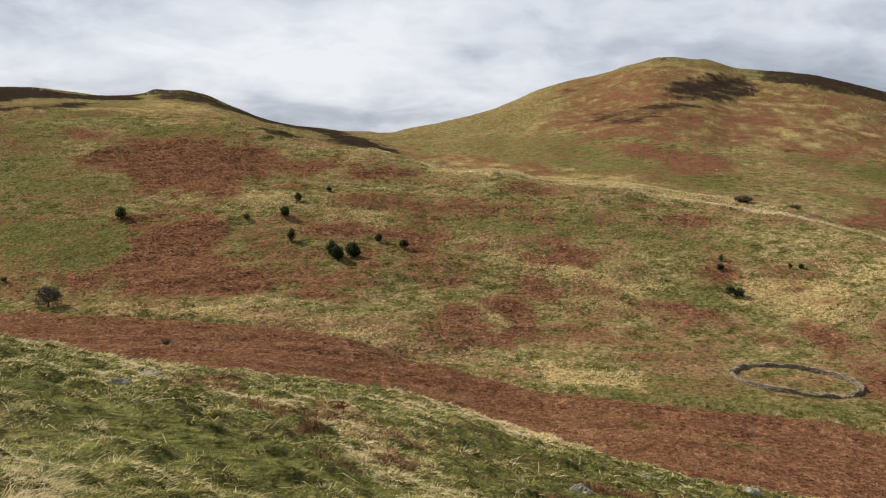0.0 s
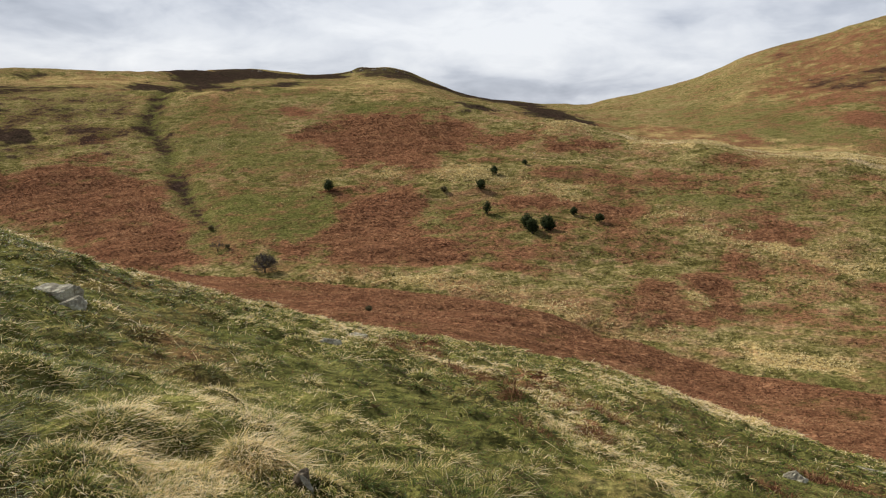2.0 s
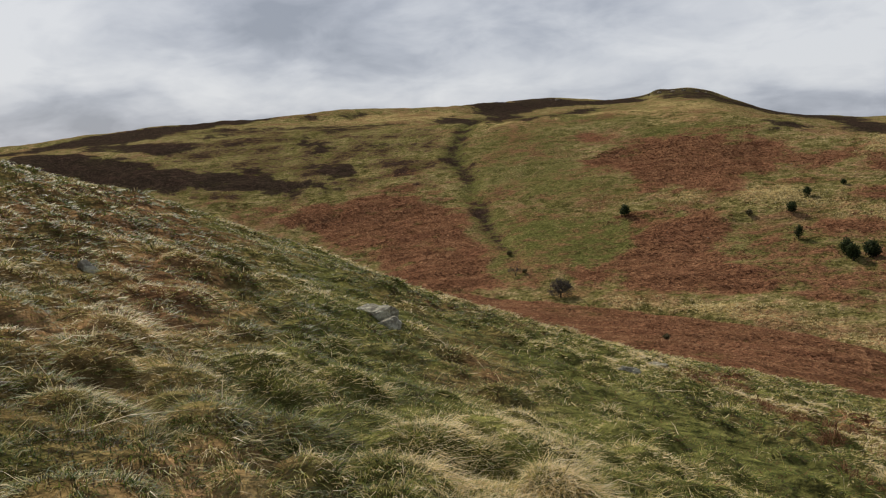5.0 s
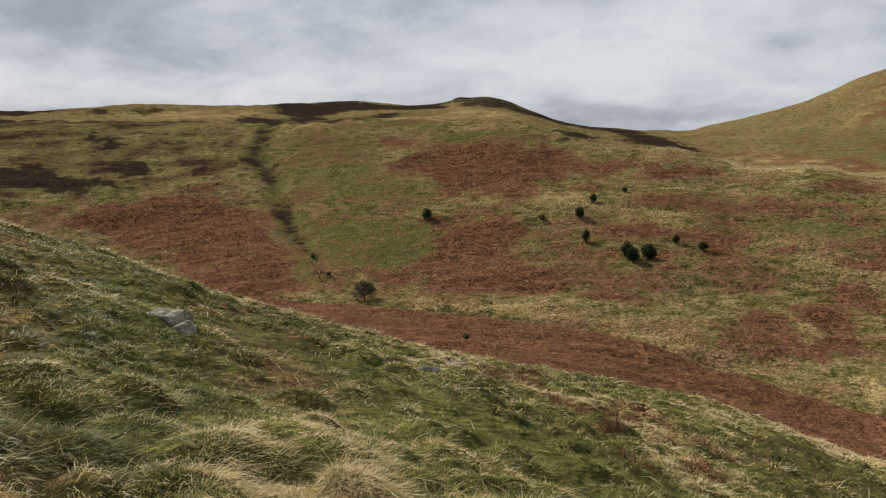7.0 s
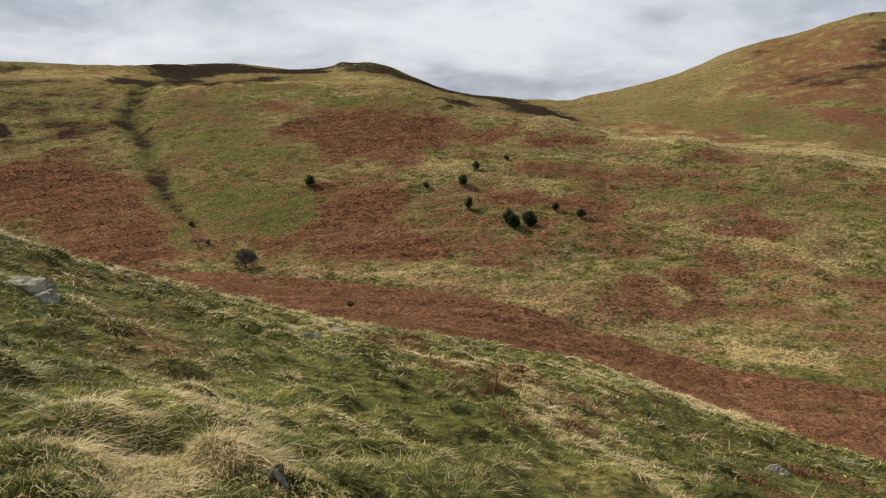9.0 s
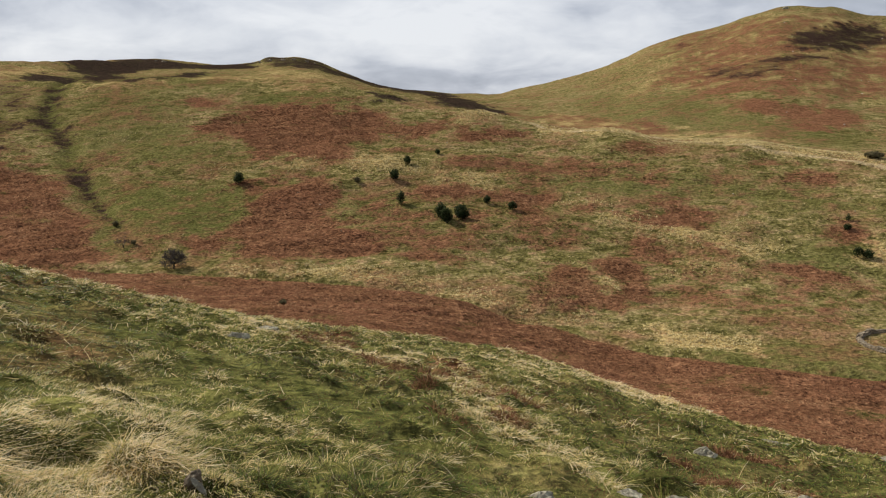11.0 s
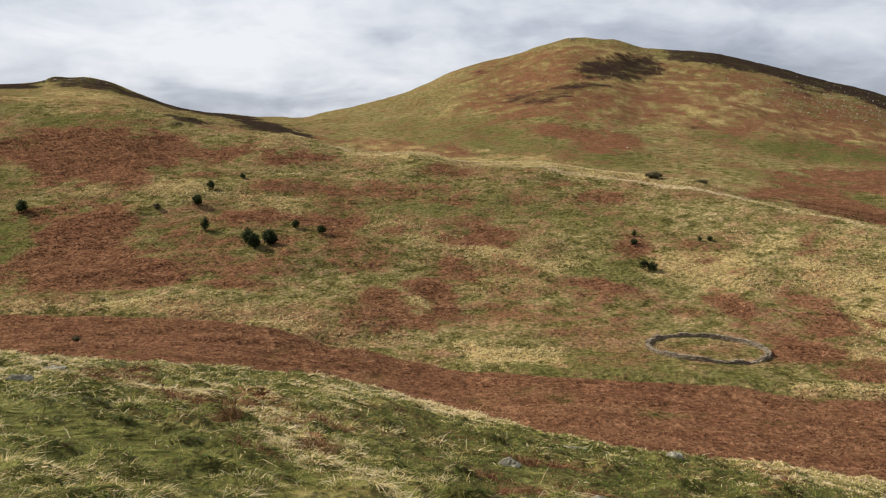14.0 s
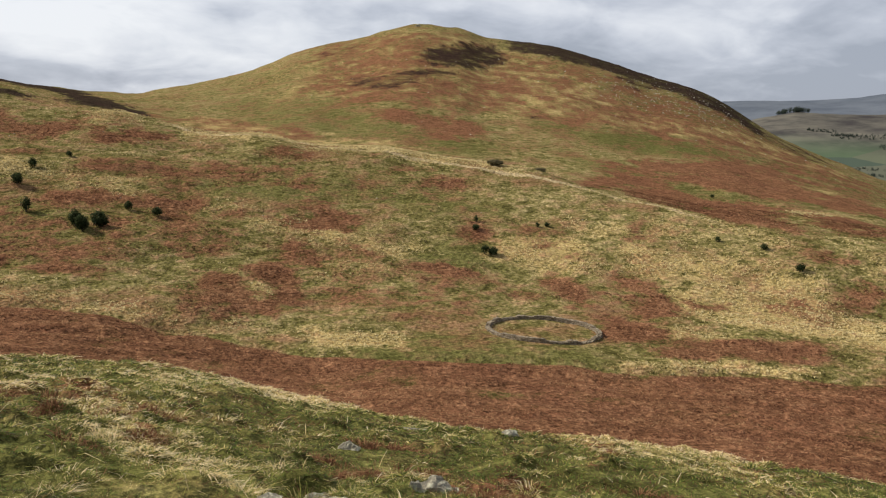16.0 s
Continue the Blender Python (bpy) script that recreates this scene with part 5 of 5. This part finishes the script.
def leaf_cloud(rng, lumps, count, size):
    """Small leaf clumps filling lumps (x, y, z, rx, ry, rz), thickest near the outside; returns a mesh's arrays."""
    lumps = np.array(lumps)
    weight = lumps[:, 3] * lumps[:, 4] * lumps[:, 5]
    pick = rng.choice(len(lumps), count, p=weight / weight.sum())
    v = rng.normal(size=(count, 3))
    v /= np.linalg.norm(v, axis=1)[:, None]
    c = lumps[pick, :3] + v * lumps[pick, 3:] * (rng.rand(count) ** 0.35 * (0.85 + 0.3 * rng.rand(count)))[:, None]
    s = size * (0.5 + rng.rand(count))[:, None]
    u = rng.normal(size=(count, 3))
    u /= np.linalg.norm(u, axis=1)[:, None]
    w = np.cross(u, v)
    verts = np.stack([c - u * s, c + w * s * 0.8, c + u * s, c - w * s * 0.8 + v * s * 0.5], 1).reshape(-1, 3)
    # light from above put into the leaf tone: upper leaves of a lump paler
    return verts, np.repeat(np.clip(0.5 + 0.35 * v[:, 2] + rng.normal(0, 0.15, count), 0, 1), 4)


def leafy_tree(name, at, width, height, seed, mat, label, category, group="", lean=0.0, count=900):
    """A low tree or bush: trunk, limbs and a ragged crown of leaf clumps."""
    rng = np.random.RandomState(seed)
    x, y = at
    z = float(land(x, y)[0])
    root = new(name, None)
    root.location = (x, y, z - 0.05)
    tagged(root, label, category, group)
    bm = bmesh.new()
    fork = (lean * 0.3 * height, 0, 0.34 * height)
    limb(bm, (0, 0, -0.1), fork, 0.045 * height, 0.03 * height, 7)
    lumps = []
    for k in range(7):
        t = 2 * math.pi * k / 7 + rng.uniform(-0.4, 0.4)
        d = width * rng.uniform(0.12, 0.30)
        tip = (fork[0] + d * math.cos(t) + lean * height * 0.3, d * math.sin(t), height * rng.uniform(0.26, 0.74))
        limb(bm, fork, tip, 0.022 * height, 0.006 * height, 5)
        lumps.append((*tip, width * rng.uniform(0.17, 0.27), width * rng.uniform(0.17, 0.27), height * rng.uniform(0.14, 0.24)))
    lumps.append((fork[0] + lean * height * 0.3, 0, 0.74 * height, 0.22 * width, 0.22 * width, 0.24 * height))
    lumps.append((fork[0], 0, 0.48 * height, 0.42 * width, 0.42 * width, 0.46 * height))
    part("trunk", bm, BARK, root)
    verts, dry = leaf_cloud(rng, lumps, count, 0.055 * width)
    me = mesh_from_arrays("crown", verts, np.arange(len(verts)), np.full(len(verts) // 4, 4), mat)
    # for leaves, dry holds the painted top light
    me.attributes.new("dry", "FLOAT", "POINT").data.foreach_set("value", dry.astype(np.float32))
    crown = new("crown", me)
    crown.parent = root
    return root


def twigs(bm, rng, a, way, length, radius, level):
    b = a + way * length
    limb(bm, a, b, radius, radius * 0.6, 5 if level < 2 else 3)
    if level >= 5:
        return
    for _ in range(3 if level else 6):
        turn = Vector(rng.normal(size=3)) * (0.55 + 0.08 * level)
        d = (way + turn + Vector((0, 0, 0.18))).normalized()
        twigs(bm, rng, a + way * length * rng.uniform(0.55, 1.0), d, length * rng.uniform(0.55, 0.8), max(0.021, radius * 0.6), level + 1)


def bare_tree(at, height, seed, label, stems=4):
    """A leafless thorn: trunk and a mesh of fine twigs."""
    rng = np.random.RandomState(seed)
    root = new("thorn_tree", None)
    root.location = (at[0], at[1], float(land(*at)[0]) - 0.05)
    tagged(root, label, "tree", "bare thorn trees")
    bm = bmesh.new()
    limb(bm, (0, 0, -0.1), (0.05, 0, 0.22 * height), 0.05 * height, 0.035 * height, 8)
    part("trunk", bm, BARK, root)
    bm = bmesh.new()
    for k in range(stems):
        t = k * 6.4 / stems + rng.uniform(0, 1)
        twigs(bm, rng, Vector((0.05, 0, 0.18 * height)), Vector((0.8 * math.cos(t), 0.8 * math.sin(t), rng.uniform(0.2, 1.2))).normalized(), 0.33 * height, 0.013 * height, 1)
    part("crown", bm, TWIG, root, "leafless tangle of thin grey twigs")
    return root


def rock_bmesh(w, d, h, seed, cuts=4):
    """A weathered boulder: a lump broken by flat faces and roughened."""
    rng = np.random.RandomState(seed)
    bm = bmesh.new()
    bmesh.ops.create_icosphere(bm, subdivisions=cuts, radius=1.0)
    planes = [(Vector(rng.normal(size=3)).normalized(), rng.uniform(0.52, 0.86)) for _ in range(16)]
    for v in bm.verts:
        p = v.co.copy()
        for n, k in planes:
            over = p.dot(n) - k
            if over > 0:
                p -= n * over
        q = p * 3.0 + Vector((seed, 0, 0))
        p += v.co * (0.09 * noise.fractal(q, 0.7, 2.0, 5) - 0.11 * abs(noise.noise(q * 0.8)))
        v.co = Vector((p.x * w * 0.8, p.y * d * 0.8, p.z * h))
    return bm


def rock(at, w, d, h, seed, turn=0.0, tilt=0.0, label="grey lichened boulder half sunk in the hill grass", group="boulders", sink=0.12, name="boulder", mat=None):
    bm = rock_bmesh(w, d, h, seed)
    me = bpy.data.meshes.new(name)
    bm.to_mesh(me)
    bm.free()
    me.materials.append(mat or STONE)
    ob = new(name, me)
    ob.matrix_world = pose(at[0], at[1], float(land(*at)[0]) + h * (0.2 - sink), tilt, 0, turn)
    return tagged(ob, label, "boulder", group)


# ---- trees and bushes on the far slope ----
EVERGREEN = "dark evergreen rounded tree standing alone on the grassy slope"
for k, (x, y, w, h) in enumerate([(-72.1, 203.6, 3.2, 2.9), (-31.1, 214.8, 2.2, 2.1), (-24.3, 224.2, 1.7, 1.5), (-32.7, 203.4, 2.8, 2.4), (-28.7, 187.3, 2.4, 2.9),
                                  (-9.3, 189.3, 2.1, 1.9), (-3.5, 185.0, 2.4, 2.0)]):
    leafy_tree("evergreen_tree", (x, y), w, 1.1 * h, 100 + k, LEAF, EVERGREEN, "tree", "evergreens on the slope")
for k, (x, y, w, h) in enumerate([(-18.8, 180.0, 3.0, 3.6), (-17.2, 176.2, 3.1, 3.5), (-14.2, 179.4, 3.9, 3.5)]):
    leafy_tree("evergreen_tree", (x, y), w, h, 120 + k, LEAF, "dark evergreen tree in a tight clump of three", "tree", "evergreens on the slope", count=1300)
for k, (x, y, w, h) in enumerate([(64.1, 175.2, 1.3, 1.8), (62.7, 171.4, 2.0, 1.4), (60.7, 159.9, 2.1, 2.1), (62.2, 159.3, 2.6, 2.0), (75.7, 167.7, 1.1, 1.2), (77.8, 167.3, 1.5, 1.1),
                                  (106.7, 146.3, 1.4, 1.2), (112.0, 138.4, 1.8, 1.4), (112.1, 127.9, 2.2, 2.0), (177.8, 249.1, 1.7, 1.3)]):
    leafy_tree("gorse_bush", (x, y), w, h, 140 + k, LEAF, "small dark gorse bush among pale hill grass", "bush", "bushes on the slope", count=600)
for k, (x, y, w, h) in enumerate([(-41.6, 201.8, 2.0, 1.7), (-35.3, 116.3, 1.5, 0.9), (-81.0, 164.0, 1.5, 1.1), (-91.3, 177.1, 1.8, 1.4), (82.4, 212.0, 5.0, 1.6), (128.3, 285.0, 5.5, 1.8)]):
    leafy_tree("scrub_bush", (x, y), w, h, 160 + k, SCRUB, "dull brown-green scrub bush in a damp hollow", "bush", "scrub bushes", count=700)
bare_tree((-67.2, 151.8), 4.4, 6, "dense dull grey-brown leafless thorn tree beside the burn", 26)
bare_tree((-83.0, 163.5), 3.0, 5, "leafless grey thorn tree at the foot of the gully")

# ---- the round stone sheepfold ----


def sheepfold(centre, radius, height, bearing, oval):
    cx, cy = centre
    lie = Matrix.Rotation(radians(-bearing), 2) @ Matrix.Diagonal((1.0, oval)) @ Matrix.Rotation(radians(bearing), 2)
    rng = np.random.RandomState(3)
    root = new("sheepfold", None)
    root.location = (cx, cy, float(land(cx, cy, False)[0]))
    tagged(root, "oval dry-stone sheepfold with a low tumbled wall", "sheepfold")
    gz = lambda px, py: float(land(cx + px, cy + py)[0]) - root.location.z
    bm = bmesh.new()
    steps = 96
    rings = []
    for k in range(steps):
        t = 2 * math.pi * k / steps
        ring, low = [], height * (1 - 0.75 * math.exp(-((t - 5.3) / 0.5) ** 2))
        for rr, up in ((radius + 0.28, -0.3), (radius + 0.17, 0.7 * low), (radius - 0.17, 0.7 * low), (radius - 0.28, -0.3)):
            px, py = lie @ Vector((rr * math.cos(t), rr * math.sin(t)))
            ring.append(bm.verts.new((px, py, gz(px, py) + up)))
        rings.append(ring)
    for k in range(steps):
        a, b = rings[k], rings[(k + 1) % steps]
        for q in range(3):
            bm.faces.new((a[q], b[q], b[q + 1], a[q + 1]))
    part("wall_core", bm, WALLSTONE, root)
    verts, loops, sizes = [], [], []
    box = np.array([(-1, -1, -1), (1, -1, -1), (1, 1, -1), (-1, 1, -1), (-1, -1, 1), (1, -1, 1), (1, 1, 1), (-1, 1, 1)], float)
    sides = [(0, 3, 2, 1), (4, 5, 6, 7), (0, 1, 5, 4), (1, 2, 6, 5), (2, 3, 7, 6), (3, 0, 4, 7)]
    for course in range(7):
        up = 0.02 + course * height / 6.6
        t = rng.uniform(0, 0.1)
        while t < 2 * math.pi:
            wide = rng.uniform(0.22, 0.5)
            top = height * (1.0 + 1.3 * value_noise(np.array([t * 5.0]), np.array([4.0]))[0] - 0.65 * math.exp(-((t - 5.3) / 0.5) ** 2))
            if up < top:
                for side in ((1, -1) if course < 6 else (0,)):
                    rr = radius + side * (0.27 - 0.02 * course) + rng.normal(0, 0.05)
                    px, py = lie @ Vector((rr * math.cos(t), rr * math.sin(t)))
                    half = np.array([0.15 if side else 0.28, wide * 0.5, height / 13 * rng.uniform(0.8, 1.25)])
                    p = box * half * rng.uniform(0.8, 1.12, (8, 3))
                    c, s = math.cos(t + rng.normal(0, 0.12)), math.sin(t + rng.normal(0, 0.12))
                    p = np.stack([p[:, 0] * c - p[:, 1] * s + px, p[:, 0] * s + p[:, 1] * c + py, p[:, 2] + gz(px, py) + up + height / 13], -1)
                    o = len(verts) * 8
                    verts.append(p)
                    for f in sides:
                        loops.extend(o + q for q in f)
                        sizes.append(4)
            t += (wide + 0.03) / radius
    me = mesh_from_arrays("stonework", np.concatenate(verts), loops, np.array(sizes), WALLSTONE)
    stonework = new("stonework", me)
    stonework.parent = root
    tagged(stonework, "weathered grey-brown field stones", kind="stuff")


sheepfold((55.0, 117.4), 8.7, 0.60, 25.0, 0.78)

# ---- rocks and dead bracken in the near grass ----
rock((-7.2, 9.25), 0.46, 0.34, 0.24, 21, 25, 8, "pale grey lichened boulder breaking out of the near grass", sink=0.2)
rock((-6.88, 9.02), 0.34, 0.26, 0.2, 22, 15, 10, sink=0.3)
rock((-7.5, 9.3), 0.22, 0.2, 0.14, 19, 10, sink=0.2)
rock((1.24, 6.95), 0.36, 0.24, 0.13, 3, 35, -14, sink=0.25)
rock((1.42, 6.72), 0.26, 0.22, 0.12, 16, -20, 6, sink=0.18)
rock((1.66, 6.62), 0.30, 0.2, 0.11, 4, 10, 5, sink=0.1)
rock((0.88, 7.1), 0.2, 0.18, 0.08, 5, 10, sink=0.6)
rock((2.84, 8.45), 0.40, 0.28, 0.18, 6, 20, 12, sink=0.25)
rock((2.58, 8.3), 0.17, 0.16, 0.17, 17, 60, sink=0.3)
rock((3.08, 8.4), 0.14, 0.11, 0.10, 7, 0, 0, "small white stone lying against a grey boulder", sink=0.22)
rock((-1.70, 3.82), 0.08, 0.08, 0.09, 23, 60, 14, "small brown mossy stone sunk in the grass", sink=0.3, mat=WALLSTONE)
rock((-1.64, 3.75), 0.06, 0.016, 0.075, 24, -72, 36, "thin pale lichened stone splinter leaning in the grass", sink=-0.1)
rock((2.6, 12.0), 0.24, 0.2, 0.15, 9, 10, 12, sink=0.45)
rock((-5.1, 14.0), 0.32, 0.22, 0.16, 10, 35, sink=0.25)
rock((-5.5, 16.6), 0.5, 0.3, 0.15, 11, 5, sink=0.25)
rock((-5.35, 13.1), 0.2, 0.16, 0.14, 12, 70, sink=0.25)
rock((4.8, 15.9), 0.6, 0.3, 0.12, 13, -5, sink=0.4)
rock((6.6, 15.3), 0.36, 0.26, 0.17, 18, 15, sink=0.4)
rock((0.1, 6.05), 0.2, 0.14, 0.09, 14, 40, sink=0.65)
rock((-8.35, 5.5), 0.22, 0.15, 0.13, 15, 20, sink=0.2)
for k, (x, y, w) in enumerate([(-0.29, 10.4, 0.5), (3.45, 8.45, 0.55), (4.2, 9.1, 0.4), (3.5, 12.5, 0.5), (-1.9, 14.3, 0.8), (-4.3, 15.9, 0.8), (-3.9, 16.8, 0.7), (3.5, 10.6, 0.5),
                               (2.95, 12.5, 0.4), (1.2, 6.9, 0.25), (4.0, 8.2, 0.5), (-0.9, 9.4, 0.35), (3.2, 7.9, 0.6), (3.8, 7.7, 0.5), (2.4, 9.4, 0.5), (2.0, 10.6, 0.4), (-1.6, 11.9, 0.6), (-0.8, 12.3, 0.6), (-0.1, 12.6, 0.5), (-2.8, 14.6, 0.7), (6.4, 9.3, 0.5), (1.9, 9.0, 0.35)]):
    dead_fern((x, y), w, 300 + k)

# ---- crags, cairns and scree on the hills ----
CRAG = "grey granite crag on the moor skyline"
for k, (x, y, w, h) in enumerate([(-266, 604, 5.5, 3.0), (-272, 603, 3.5, 1.8), (-213, 664, 6.0, 2.6), (-206, 668, 7.0, 3.4), (-197, 672, 6.0, 2.8), (-188, 672, 5.0, 2.2), (-178, 674, 5.0, 3.0), (-171, 672, 3.5, 1.8)]):
    rock((x, y), 0.55 * w, 0.4 * w, 0.5 * h, 40 + k, 37 * k, 0, CRAG, "crags", name="crag", mat=WALLSTONE)
rock((203.7, 724.0), 3.2, 2.8, 2.6, 60, 0, 0, "small summit cairn of grey stones", "cairns", name="cairn")


def build_scree():
    """Pale stones strewn over the flank of the high hill."""
    rng = np.random.RandomState(77)
    n = 1100
    k = rng.rand(n) < 0.55
    along, across = rng.normal(0, 1, n), rng.normal(0, 1, n)
    x = np.where(k, 322 + 34 * along, 300 + 95 * along)
    y = np.where(k, 505 + 26 * across, 520 + 70 * across)
    size = np.where(k, 0.32, 0.28) * (0.5 + rng.rand(n) ** 2 * 1.6)
    x, y, size = np.append(x, rng.uniform(-60, 120, 70)), np.append(y, rng.uniform(165, 260, 70)), np.append(size, rng.uniform(0.10, 0.22, 70))
    z = land(x, y)
    corners = np.array([(1, 0, 0), (0, 1, 0), (-1, 0, 0), (0, -1, 0), (0, 0, 0.8), (0, 0, -0.5)], float)
    faces = np.array([(0, 1, 4), (1, 2, 4), (2, 3, 4), (3, 0, 4), (1, 0, 5), (2, 1, 5), (3, 2, 5), (0, 3, 5)])
    p = corners[None] * size[:, None, None] * rng.uniform(0.6, 1.3, (len(x), 6, 3)) + np.stack([x, y, z + 0.1 * size], -1)[:, None]
    loops = (faces[None] + 6 * np.arange(len(x))[:, None, None]).ravel()
    me = mesh_from_arrays("scree", p.reshape(-1, 3), loops, np.full(len(x) * 8, 3), SCREE)
    return tagged(new("scree", me), "pale stones and scree strewn over the hillside", "scree", kind="stuff")


build_scree()

# ---- woods in the far valley ----


def far_wood(bearing, distance, width, depth, height, seed):
    rng = np.random.RandomState(seed)
    b = math.radians(bearing)
    cx, cy = distance * math.sin(b), distance * math.cos(b)
    lumps = []
    for _ in range(60):
        u, w = rng.uniform(-0.5, 0.5), rng.uniform(-0.5, 0.5)
        px, py = cx + u * width * math.cos(b) + w * depth * math.sin(b), cy - u * width * math.sin(b) + w * depth * math.cos(b)
        top = height * rng.uniform(0.7, 1.1) * (1 - 1.2 * u * u)
        lumps.append((px, py, float(land(px, py)[0]) + 0.45 * top, height * 0.35, height * 0.35, 0.55 * top))
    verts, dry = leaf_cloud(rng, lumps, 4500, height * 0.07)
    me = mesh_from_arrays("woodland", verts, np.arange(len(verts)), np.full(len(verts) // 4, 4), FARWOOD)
    # dry holds the top light painted into the needles
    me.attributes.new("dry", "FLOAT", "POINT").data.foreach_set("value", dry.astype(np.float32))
    return tagged(new("woodland", me), "dark conifer plantation in the far valley", "woodland", kind="stuff")


for k, row in enumerate([(39.9, 2930, 95, 40, 17), (41.6, 2560, 75, 30, 6), (42.8, 2520, 60, 30, 6), (44.5, 2500, 160, 50, 8), (46.8, 2400, 160, 50, 9), (43.8, 2150, 150, 40, 6), (46.3, 2050, 150, 40, 9), (49, 2500, 200, 60, 14)]):
    far_wood(*row, 400 + k)
